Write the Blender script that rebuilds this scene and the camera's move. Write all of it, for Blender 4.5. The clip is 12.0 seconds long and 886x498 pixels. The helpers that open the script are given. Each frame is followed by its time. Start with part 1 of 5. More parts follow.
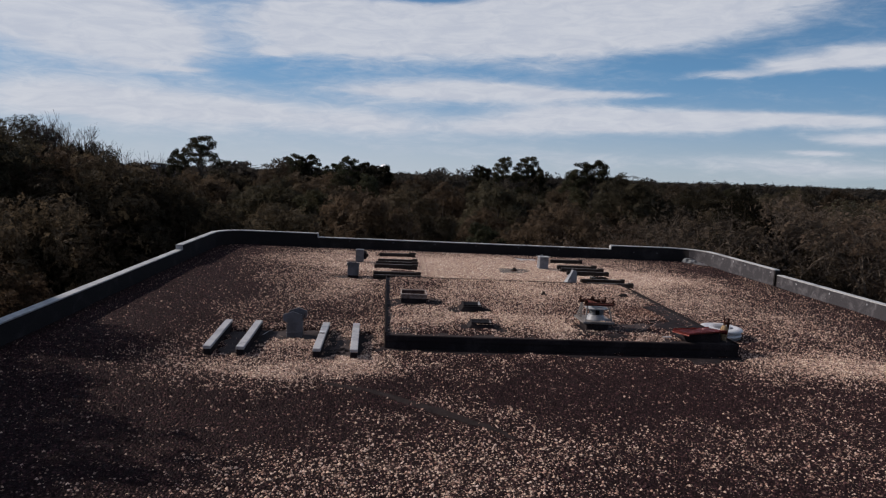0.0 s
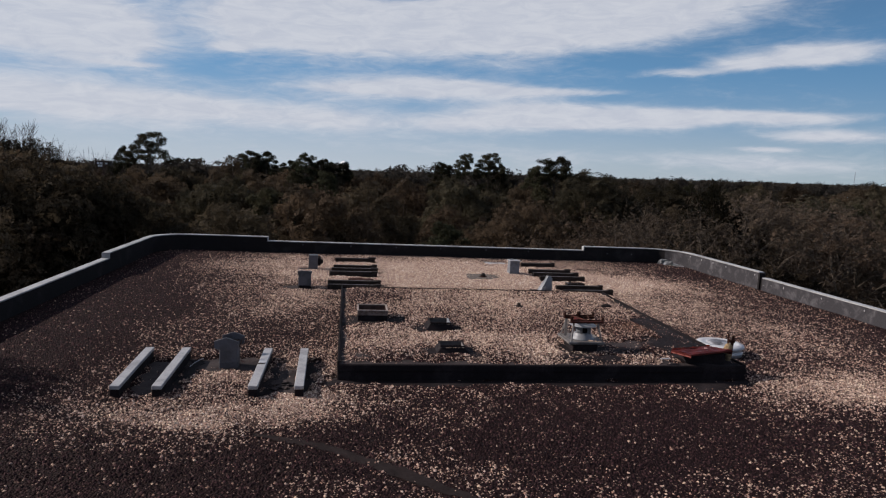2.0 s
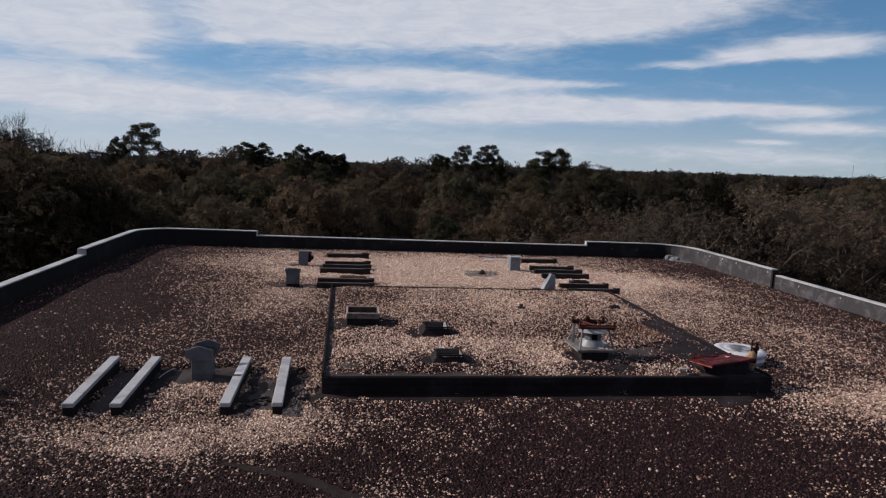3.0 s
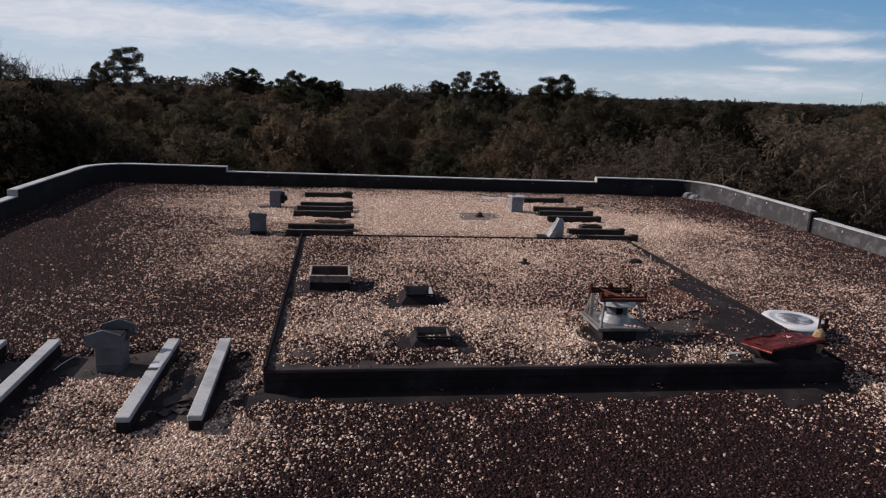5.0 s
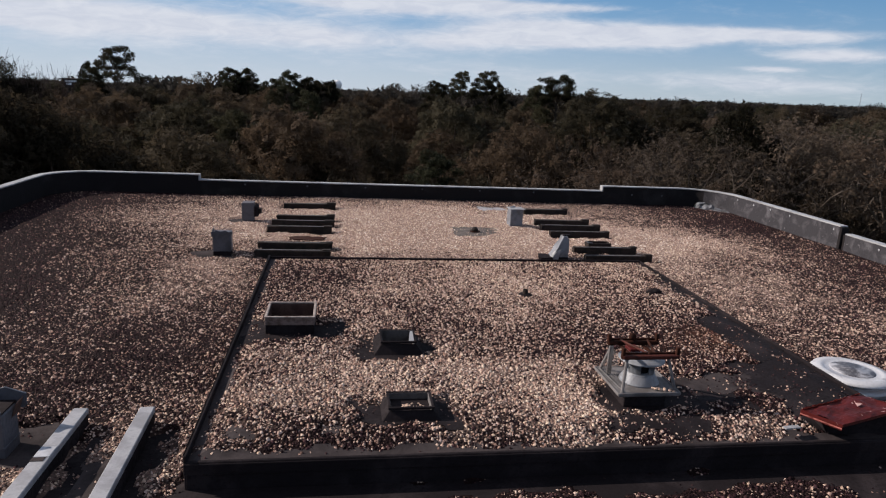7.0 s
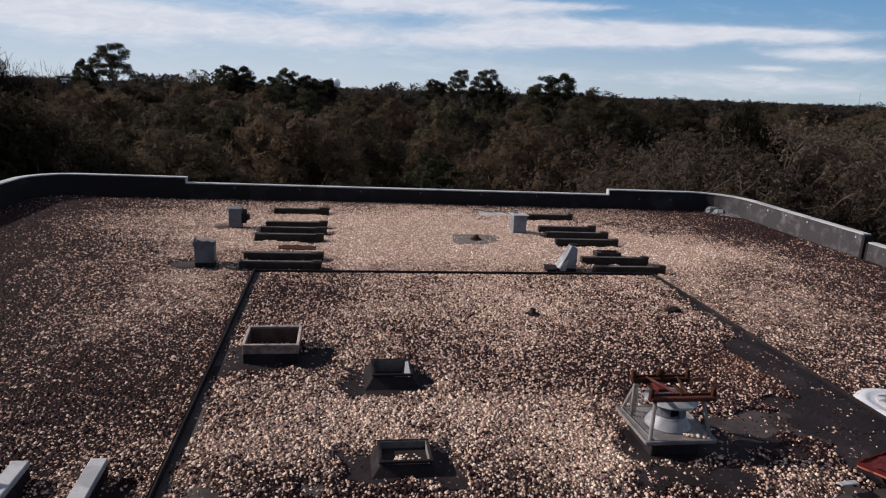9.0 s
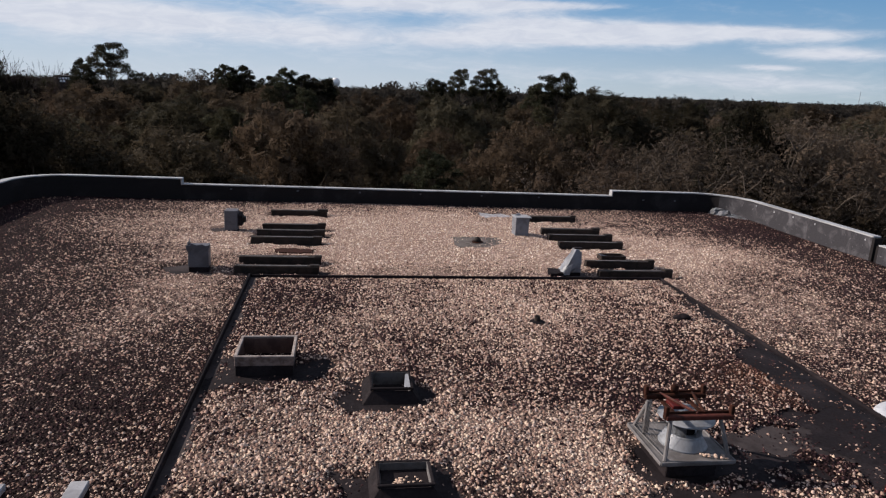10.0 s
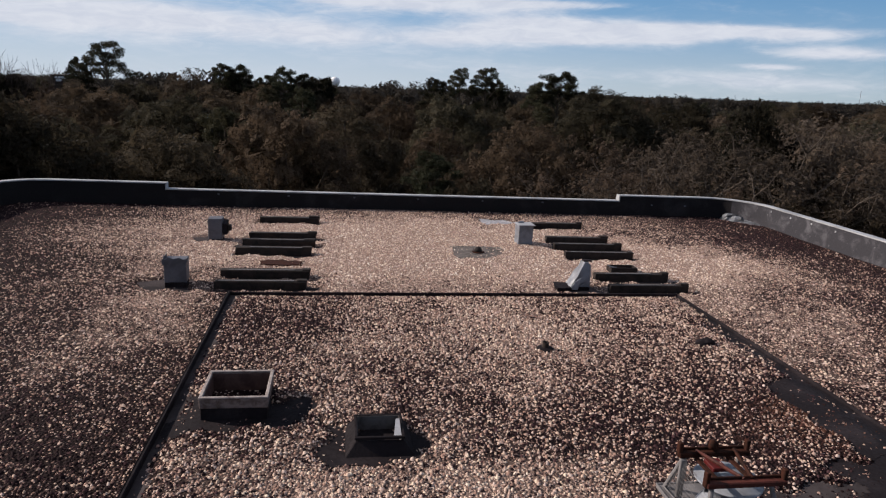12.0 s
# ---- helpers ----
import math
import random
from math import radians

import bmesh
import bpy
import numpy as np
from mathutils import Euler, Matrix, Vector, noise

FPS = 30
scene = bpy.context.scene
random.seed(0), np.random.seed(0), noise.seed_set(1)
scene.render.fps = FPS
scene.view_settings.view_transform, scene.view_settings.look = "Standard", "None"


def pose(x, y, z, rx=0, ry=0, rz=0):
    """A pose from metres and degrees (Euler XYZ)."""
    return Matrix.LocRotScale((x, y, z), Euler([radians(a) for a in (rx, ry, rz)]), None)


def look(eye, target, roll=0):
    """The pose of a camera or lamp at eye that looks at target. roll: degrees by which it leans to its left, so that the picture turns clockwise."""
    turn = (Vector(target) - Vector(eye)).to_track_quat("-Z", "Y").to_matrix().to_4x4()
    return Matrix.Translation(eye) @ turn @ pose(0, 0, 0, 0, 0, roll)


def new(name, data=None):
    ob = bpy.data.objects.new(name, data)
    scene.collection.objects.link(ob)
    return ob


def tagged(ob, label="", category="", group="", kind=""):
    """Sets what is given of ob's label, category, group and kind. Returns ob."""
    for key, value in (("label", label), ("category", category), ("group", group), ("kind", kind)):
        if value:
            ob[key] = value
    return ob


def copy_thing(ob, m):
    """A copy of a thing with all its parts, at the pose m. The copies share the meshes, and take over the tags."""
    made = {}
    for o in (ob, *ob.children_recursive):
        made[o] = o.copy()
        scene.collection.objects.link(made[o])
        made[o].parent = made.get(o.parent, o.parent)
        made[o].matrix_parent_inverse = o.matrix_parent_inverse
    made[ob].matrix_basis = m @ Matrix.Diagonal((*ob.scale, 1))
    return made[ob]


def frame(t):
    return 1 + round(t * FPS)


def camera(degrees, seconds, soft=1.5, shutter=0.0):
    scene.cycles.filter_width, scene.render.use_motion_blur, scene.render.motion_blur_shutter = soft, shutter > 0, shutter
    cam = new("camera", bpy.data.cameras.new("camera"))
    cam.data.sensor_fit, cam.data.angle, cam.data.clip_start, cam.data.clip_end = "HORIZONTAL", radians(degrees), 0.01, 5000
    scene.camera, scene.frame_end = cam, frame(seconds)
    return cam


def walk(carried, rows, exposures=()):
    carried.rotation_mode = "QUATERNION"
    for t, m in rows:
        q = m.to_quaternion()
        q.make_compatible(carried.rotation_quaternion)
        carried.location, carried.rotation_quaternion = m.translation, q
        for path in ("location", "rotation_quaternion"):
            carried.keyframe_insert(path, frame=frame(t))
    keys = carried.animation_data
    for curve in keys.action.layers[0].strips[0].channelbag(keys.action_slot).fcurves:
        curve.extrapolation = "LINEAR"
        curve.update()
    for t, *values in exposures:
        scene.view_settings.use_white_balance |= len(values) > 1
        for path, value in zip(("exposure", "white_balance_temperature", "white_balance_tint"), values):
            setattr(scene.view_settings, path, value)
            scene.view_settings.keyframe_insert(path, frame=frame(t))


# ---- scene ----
cam = camera(66.9, 12.0, soft=1.2)
PATH = [
    (0, (-0.059, 0.501, 2.733), (0.113, 2.48, 2.4955), 2.88),
    (0.5, (-0.068, 0.864, 2.746), (0.148, 2.838, 2.507), 2.8),
    (1, (-0.045, 1.248, 2.75), (0.179, 3.221, 2.509), 2.8),
    (1.5, (0.013, 1.676, 2.749), (0.281, 3.643, 2.508), 2.7),
    (2, (0.048, 2.1, 2.731), (0.335, 4.064, 2.49), 2.7),
    (2.5, (0.102, 2.51, 2.723), (0.395, 4.473, 2.479), 2.8),
    (4.5, (0.532, 4.398, 2.655), (0.829, 6.331, 2.235), 2.8),
    (5, (0.644, 4.888, 2.654), (0.942, 6.81, 2.185), 2.8),
    (5.5, (0.752, 5.334, 2.662), (1.051, 7.255, 2.194), 2.8),
    (6, (0.848, 5.713, 2.673), (1.147, 7.634, 2.204), 2.8),
    (6.5, (0.927, 6.033, 2.67), (1.229, 7.954, 2.202), 2.9),
    (7, (0.986, 6.278, 2.675), (1.288, 8.199, 2.207), 2.9),
    (9, (1.083, 7.02, 2.683), (1.389, 8.939, 2.211), 3.0),
    (9.5, (1.086, 7.163, 2.685), (1.394, 9.082, 2.211), 3.0),
    (10, (1.106, 7.292, 2.682), (1.413, 9.211, 2.208), 3.0),
    (10.5, (1.117, 7.44, 2.694), (1.425, 9.358, 2.218), 3.0),
    (11, (1.145, 7.606, 2.688), (1.453, 9.524, 2.212), 3.0),
    (11.5, (1.18, 7.788, 2.69), (1.488, 9.706, 2.214), 3.0),
    (12, (1.241, 8.038, 2.687), (1.548, 9.956, 2.211), 3.0),
]
CLOUD, SKY, SUN, GRAVEL_DARK = 11.3, 0.05, 5.0, 0.88
EXPOSURE = 0.42
walk(cam, [(t, look(eye, target, roll)) for t, eye, target, roll in PATH], exposures=[(0.0, EXPOSURE - 0.16), (2.5, EXPOSURE - 0.12), (4.5, EXPOSURE - 0.02), (9.0, EXPOSURE + 0.1), (12.0, EXPOSURE + 0.1)])

# ---- world, sun ----
SUN_FROM = Vector((-1.72, 0.60, 1.0)).normalized()


def calc(nt, op, a, b=None, c=None):
    """One math node on numbers or sockets."""
    n = nt.nodes.new("ShaderNodeMath")
    n.operation = op
    for i, v in enumerate((a, b, c)):
        if v is None:
            continue
        if isinstance(v, (int, float)):
            n.inputs[i].default_value = v
        else:
            nt.links.new(v, n.inputs[i])
    return n.outputs[0]


def gauss_sum(nt, u, v, blobs):
    """Sum of soft elliptical blobs (u, v, ru, rv, amount)."""
    total = 0.0
    for u0, v0, ru, rv, amount in blobs:
        du = calc(nt, "MULTIPLY", calc(nt, "SUBTRACT", u, u0), 1.0 / ru)
        dv = calc(nt, "MULTIPLY", calc(nt, "SUBTRACT", v, v0), 1.0 / rv)
        q = calc(nt, "ADD", calc(nt, "MULTIPLY", du, du), calc(nt, "MULTIPLY", dv, dv))
        e = calc(nt, "POWER", 2.718, calc(nt, "MULTIPLY", q, -1.0))
        total = calc(nt, "MULTIPLY_ADD", e, amount, total)
    return total


def mixed(nt, fac, a, b):
    n = nt.nodes.new("ShaderNodeMix")
    n.data_type = "RGBA"
    for sock, v in ((n.inputs[0], fac), (n.inputs[6], a), (n.inputs[7], b)):
        if isinstance(v, (int, float)):
            sock.default_value = v
        elif isinstance(v, tuple):
            sock.default_value = (*v[:3], 1.0)
        else:
            nt.links.new(v, sock)
    return n.outputs[2]


def noise_node(nt, vec, scale, detail=4.0, rough=0.55, distort=0.0):
    n = nt.nodes.new("ShaderNodeTexNoise")
    n.inputs["Scale"].default_value = scale
    n.inputs["Detail"].default_value = detail
    n.inputs["Roughness"].default_value = rough
    n.inputs["Distortion"].default_value = distort
    if vec is not None:
        nt.links.new(vec, n.inputs["Vector"])
    return n


def ranged(nt, v, a, b, lo=0.0, hi=1.0):
    n = nt.nodes.new("ShaderNodeMapRange")
    n.interpolation_type = "SMOOTHSTEP"
    nt.links.new(v, n.inputs[0])
    for i, q in ((1, a), (2, b), (3, lo), (4, hi)):
        n.inputs[i].default_value = q
    return n.outputs[0]


# cloud banks: azimuth, elevation, half widths (degrees), weight
HIGH_CLOUDS = [
    (-24, 9.6, 8, 3.0, 0.90), (-18.5, 8.7, 4, 1.3, 0.40), (-11, 7.2, 7, 1.1, -0.12), (-6, 10.9, 6, 2.0, 0.70), (3, 11.3, 9, 2.2, 0.85), (13, 11.9, 9, 2.2, 0.90),
    (22.5, 12.7, 7, 2.0, 0.85), (30, 14.2, 5, 1.4, 0.50), (2, 13.8, 4, 0.7, -0.85), (27, 8.2, 3, 0.28, 0.45), (31.5, 8.8, 3.2, 0.5, 0.62), (36.5, 9.5, 4.5, 0.75, 0.75), (-17, 6.7, 2.5, 0.25, 0.35), (-9.4, 8.7, 1.5, 0.4, 0.4), (-11, 7.0, 15, 4.5, 0.14),
]
LOW_CLOUDS = [
    (-23, 3.7, 9, 1.5, 0.65), (-12, 3.6, 6, 1.2, 0.45), (-2, 3.5, 6, 1.2, 0.48), (-1, 6.1, 4.5, 0.75, 0.40), (5, 6.4, 4.5, 0.95, 0.62), (11, 6.6, 5, 0.72, 0.55), (18, 6.6, 5, 0.32, 0.40),
    (9, 3.6, 5, 0.9, 0.50), (15, 4.6, 5, 1.1, 0.78), (21, 4.6, 6, 0.85, 0.70), (28, 4.8, 6, 0.68, 0.68), (35, 4.9, 5, 0.40, 0.50), (37.5, 3.6, 4, 0.5, 0.60), (33.6, 2.6, 2.5, 0.2, 0.45), (33, 1.5, 9, 0.7, 0.38), (12, 1.4, 12, 0.7, 0.22),
]

world = bpy.data.worlds.new("sky")
scene.world = world
world.use_nodes = True
wt = world.node_tree
wt.nodes.clear()
coord = wt.nodes.new("ShaderNodeTexCoord").outputs["Generated"]
split = wt.nodes.new("ShaderNodeSeparateXYZ")
wt.links.new(coord, split.inputs[0])
azimuth = calc(wt, "MULTIPLY", calc(wt, "ARCTAN2", split.outputs[0], split.outputs[1]), 57.2958)
elevation = calc(wt, "MULTIPLY", calc(wt, "ARCSINE", split.outputs[2]), 57.2958)
flat = wt.nodes.new("ShaderNodeCombineXYZ")
wt.links.new(calc(wt, "MULTIPLY", azimuth, 0.045), flat.inputs[0])
wt.links.new(calc(wt, "MULTIPLY_ADD", elevation, 0.19, calc(wt, "MULTIPLY", azimuth, -0.006)), flat.inputs[1])
big = noise_node(wt, flat.outputs[0], 2.2, 6.0, 0.6, 0.6).outputs[0]
fine = noise_node(wt, flat.outputs[0], 7.0, 6.0, 0.65, 0.8).outputs[0]
wisp = calc(wt, "ADD", calc(wt, "MULTIPLY", calc(wt, "SUBTRACT", big, 0.5), 0.48), calc(wt, "MULTIPLY", calc(wt, "SUBTRACT", fine, 0.5), 0.34))
tuft = noise_node(wt, flat.outputs[0], 19.0, 5.0, 0.65, 0.5).outputs[0]
wisp = calc(wt, "MULTIPLY_ADD", calc(wt, "SUBTRACT", tuft, 0.5), 0.13, wisp)
warp = calc(wt, "MULTIPLY_ADD", calc(wt, "SUBTRACT", big, 0.5), 1.1, elevation)
bank = gauss_sum(wt, azimuth, warp, HIGH_CLOUDS + LOW_CLOUDS)
# unseen cloud cover added outside the view, to whiten and lift the fill light
away = ranged(wt, calc(wt, "ABSOLUTE", calc(wt, "SUBTRACT", azimuth, 5.0)), 36.0, 60.0, 0.0, 0.22)
high = ranged(wt, elevation, 17.0, 34.0, 0.0, 0.30)
cover = calc(wt, "ADD", calc(wt, "ADD", bank, calc(wt, "MAXIMUM", away, high)), wisp)
mask = ranged(wt, cover, 0.0, 0.60)
sky = wt.nodes.new("ShaderNodeTexSky")
sky.sky_type = "NISHITA"
sky.sun_disc = False
sky.sun_elevation = math.asin(SUN_FROM.z)
sky.sun_rotation = math.atan2(SUN_FROM.x, SUN_FROM.y)
sky.altitude = 0.0
sky.air_density, sky.dust_density, sky.ozone_density = 1.0, 0.6, 2.0
lifted = wt.nodes.new("ShaderNodeCombineXYZ")
wt.links.new(split.outputs[0], lifted.inputs[0])
wt.links.new(split.outputs[1], lifted.inputs[1])
wt.links.new(calc(wt, "MAXIMUM", calc(wt, "ADD", split.outputs[2], 0.03), 0.02), lifted.inputs[2])
wt.links.new(lifted.outputs[0], sky.inputs[0])
grade = mixed(wt, 1.0, sky.outputs[0], (0.62, 0.88, 1.12))
wt.nodes[-1].blend_type = "MULTIPLY"
white = mixed(wt, ranged(wt, fine, 0.3, 0.7), (CLOUD * 0.78, CLOUD * 0.82, CLOUD * 0.94), (CLOUD * 0.92, CLOUD * 0.945, CLOUD * 1.03))
sunward = calc(wt, "MULTIPLY_ADD", calc(wt, "ADD", calc(wt, "MULTIPLY", split.outputs[0], -0.62), calc(wt, "MULTIPLY", split.outputs[1], 0.78)), 0.55, 0.55)
haze = calc(wt, "MULTIPLY", ranged(wt, elevation, -2.0, 26.0, 0.95, 0.0), calc(wt, "MINIMUM", 1.0, calc(wt, "MAXIMUM", 0.12, sunward)))
near_ground = ranged(wt, elevation, -1.0, 9.0)
clear = mixed(wt, haze, grade, mixed(wt, near_ground, (CLOUD * 0.70, CLOUD * 0.79, CLOUD * 0.91), (CLOUD * 0.22, CLOUD * 0.50, CLOUD * 0.88)))
veil = mixed(wt, calc(wt, "MULTIPLY", mask, 0.92), clear, white)
back = wt.nodes.new("ShaderNodeBackground")
wt.links.new(veil, back.inputs[0])
back.inputs[1].default_value = SKY
out = wt.nodes.new("ShaderNodeOutputWorld")
wt.links.new(back.outputs[0], out.inputs[0])

lamp = bpy.data.lights.new("sun", "SUN")
lamp.energy, lamp.angle, lamp.color = SUN, radians(0.6), (1.0, 0.875, 0.775)
sun = new("sun", lamp)
sun.matrix_world = look(SUN_FROM * 50, (0, 0, 0))


# ---- materials ----
def shader(name, rough=0.7, metal=0.0):
    m = bpy.data.materials.new(name)
    m.use_nodes = True
    b = m.node_tree.nodes["Principled BSDF"]
    b.inputs["Roughness"].default_value = rough
    b.inputs["Metallic"].default_value = metal
    return m, m.node_tree, b


def place(nt):
    return nt.nodes.new("ShaderNodeNewGeometry").outputs["Position"]


def bumped(nt, b, height, strength, distance):
    n = nt.nodes.new("ShaderNodeBump")
    n.inputs["Strength"].default_value = strength
    n.inputs["Distance"].default_value = distance
    nt.links.new(height, n.inputs["Height"])
    nt.links.new(n.outputs[0], b.inputs["Normal"])


def worn(name, base, dirt, scale=3.0, rough=0.7, metal=0.0, bump=0.4, lo=0.42, hi=0.68, grain=40.0, spread=0.0, flecks=None):
    """A surface with stains at one scale and grain at another."""
    m, nt, b = shader(name, rough, metal)
    p = place(nt)
    b.inputs["Specular IOR Level"].default_value = 0.45 if rough < 0.6 else (0.2 if rough < 0.8 else 0.06)
    stain = noise_node(nt, p, scale, 5.0, 0.6, 0.5).outputs[0]
    small = noise_node(nt, p, grain, 3.0, 0.6).outputs[0]
    c = mixed(nt, ranged(nt, stain, lo, hi), base, dirt)
    dull = tuple(q * 0.72 for q in base)
    c = mixed(nt, ranged(nt, small, 0.45, 0.75, 0.0, 0.6), c, dull)
    if flecks:
        peel = noise_node(nt, p, 15.0, 5.0, 0.65, 0.6).outputs[0]
        c = mixed(nt, ranged(nt, peel, 0.655, 0.68), c, flecks)
    if spread:
        info = nt.nodes.new("ShaderNodeObjectInfo")
        c = mixed(nt, calc(nt, "MULTIPLY", info.outputs["Random"], spread), c, tuple(q * 0.45 for q in base))
    nt.links.new(c, b.inputs["Base Color"])
    nt.links.new(ranged(nt, small, 0.3, 0.8, max(0.05, rough - 0.12), min(1.0, rough + 0.12)), b.inputs["Roughness"])
    bumped(nt, b, small, bump, 0.004)
    return m


# weathering of the gravel: x, y, half widths (m), weight; below zero pale and washed, above zero dark with algae, in
# the west also painted shade of parapet and trees
STAINS_AND_SHADE = [
    (-1.3, 9.20, 1.6, 0.55, -0.68), (-1.4, 10.5, 1.3, 0.7, -0.55), (7.2, 9.9, 1.7, 0.8, -0.74), (2.6, 19.0, 5.0, 3.1, -1.2),
    (7.2, 17.9, 1.8, 1.3, -0.50), (-2.2, 19.6, 1.6, 1.2, -0.14), (1.6, 11.5, 2.4, 1.1, -0.58), (3.4, 13.9, 2.4, 1.7, -0.44), (0.8, 13.2, 1.0, 1.6, -0.20), (2.9, 10.9, 0.5, 0.6, -0.28), (2.6, 12.0, 0.8, 0.6, 0.12), (4.2, 10.6, 0.5, 0.25, -0.4),
    (1.0, 14.7, 1.4, 0.9, -0.16), (9.3, 19.8, 1.2, 2.4, 0.25), (-1.2, 15.0, 1.0, 2.0, -0.26), (7.3, 13.6, 1.9, 2.6, -0.36),
    (5.9, 15.0, 1.0, 2.2, -0.20), (-0.3, 6.0, 1.6, 0.9, -0.30), (1.9, 6.4, 2.6, 1.0, -0.20), (3.6, 12.9, 0.7, 0.8, 0.14), (0.6, 14.8, 0.6, 0.7, 0.22), (-0.4, 9.66, 0.5, 0.3, -0.35), (-1.4, 8.82, 0.35, 0.2, -0.4), (0.55, 8.05, 0.25, 0.22, -0.45), (1.3, 7.75, 0.4, 0.3, -0.25), (-2.9, 7.2, 2.2, 1.1, 0.36), (-4.5, 15.0, 1.2, 6.0, 0.55), (3.0, 8.5, 2.4, 1.0, 0.20), (5.6, 8.3, 1.3, 1.0, -0.15), (5.0, 6.0, 2.0, 1.0, 0.10),
]


def gravel(name, loose):
    """Washed river gravel: pale, brown and blackened stones, the share of each following the weathering of the roof and
    the shade painted in the west.
    """
    m, nt, b = shader(name, 0.85)
    b.inputs["Specular IOR Level"].default_value = 0.06
    p = place(nt)
    xyz = nt.nodes.new("ShaderNodeSeparateXYZ")
    nt.links.new(p, xyz.inputs[0])
    if loose:
        rnd = nt.nodes.new("ShaderNodeNewGeometry").outputs["Random Per Island"]
        tone = calc(nt, "FRACT", calc(nt, "MULTIPLY", rnd, 37.3))
    else:
        vor = nt.nodes.new("ShaderNodeTexVoronoi")
        vor.inputs["Scale"].default_value = 46.0
        nt.links.new(p, vor.inputs["Vector"])
        cell = nt.nodes.new("ShaderNodeSeparateColor")
        nt.links.new(vor.outputs["Color"], cell.inputs[0])
        rnd, tone = cell.outputs[0], cell.outputs[1]
    wide = noise_node(nt, p, 0.55, 4.0, 0.6, 0.4).outputs[0]
    patch = noise_node(nt, p, 2.6, 3.0, 0.6).outputs[0]
    dark = gauss_sum(nt, xyz.outputs[0], xyz.outputs[1], STAINS_AND_SHADE)
    dark = calc(nt, "ADD", dark, calc(nt, "MULTIPLY_ADD", calc(nt, "SUBTRACT", wide, 0.5), 0.9, GRAVEL_DARK))
    dark = calc(nt, "ADD", dark, calc(nt, "MULTIPLY", calc(nt, "SUBTRACT", patch, 0.5), 0.7))
    dark = calc(nt, "MINIMUM", dark, 0.965)
    ramp = nt.nodes.new("ShaderNodeValToRGB")
    els = ramp.color_ramp.elements
    els[0].position, els[0].color = 0.0, (0.15, 0.095, 0.080, 1)
    els[1].position, els[1].color = 1.0, (0.78, 0.72, 0.66, 1)
    for pos, col in ((0.16, (0.31, 0.195, 0.155, 1)), (0.34, (0.38, 0.275, 0.235, 1)), (0.5, (0.515, 0.380, 0.292, 1)), (0.64, (0.475, 0.37, 0.335, 1)), (0.78, (0.60, 0.470, 0.362, 1)), (0.92, (0.66, 0.56, 0.465, 1))):
        e = els.new(pos)
        e.color = col
    shy = calc(nt, "SUBTRACT", 1.0, calc(nt, "MULTIPLY", calc(nt, "MINIMUM", calc(nt, "MAXIMUM", dark, 0.0), 1.0), 0.48))
    nt.links.new(calc(nt, "MULTIPLY", calc(nt, "POWER", tone, 1.25), shy), ramp.inputs[0])
    black = mixed(nt, calc(nt, "POWER", tone, 3.0), (0.010, 0.0055, 0.0070), (0.060, 0.031, 0.034))
    limit = calc(nt, "SUBTRACT", rnd, dark)
    c = mixed(nt, ranged(nt, limit, -0.07, 0.05, 1.0, 0.0), ramp.outputs[0], black)
    rusty = gauss_sum(nt, xyz.outputs[0], xyz.outputs[1], [(5.05, 12.40, 0.5, 0.30, 0.46), (0.4, 17.75, 0.4, 0.15, 0.5), (5.25, 11.9, 0.35, 0.25, 0.30), (4.4, 12.15, 0.4, 0.3, 0.12)])
    c = mixed(nt, calc(nt, "MULTIPLY", rusty, patch), c, (0.24, 0.105, 0.055))
    nt.links.new(c, b.inputs["Base Color"])
    if not loose:
        # gaps between the bed's stones are darkened, their shade put into the colour
        gap_mask = ranged(nt, vor.outputs["Distance"], 0.30, 0.50)
        gap_shade = mixed(nt, ranged(nt, dark, 0.0, 0.6), (0.21, 0.148, 0.124), (0.010, 0.005, 0.005))
        nt.links.new(mixed(nt, gap_mask, c, gap_shade), b.inputs["Base Color"])
        bumped(nt, b, calc(nt, "SUBTRACT", 1.0, vor.outputs["Distance"]), 1.0, 0.02)
    return m


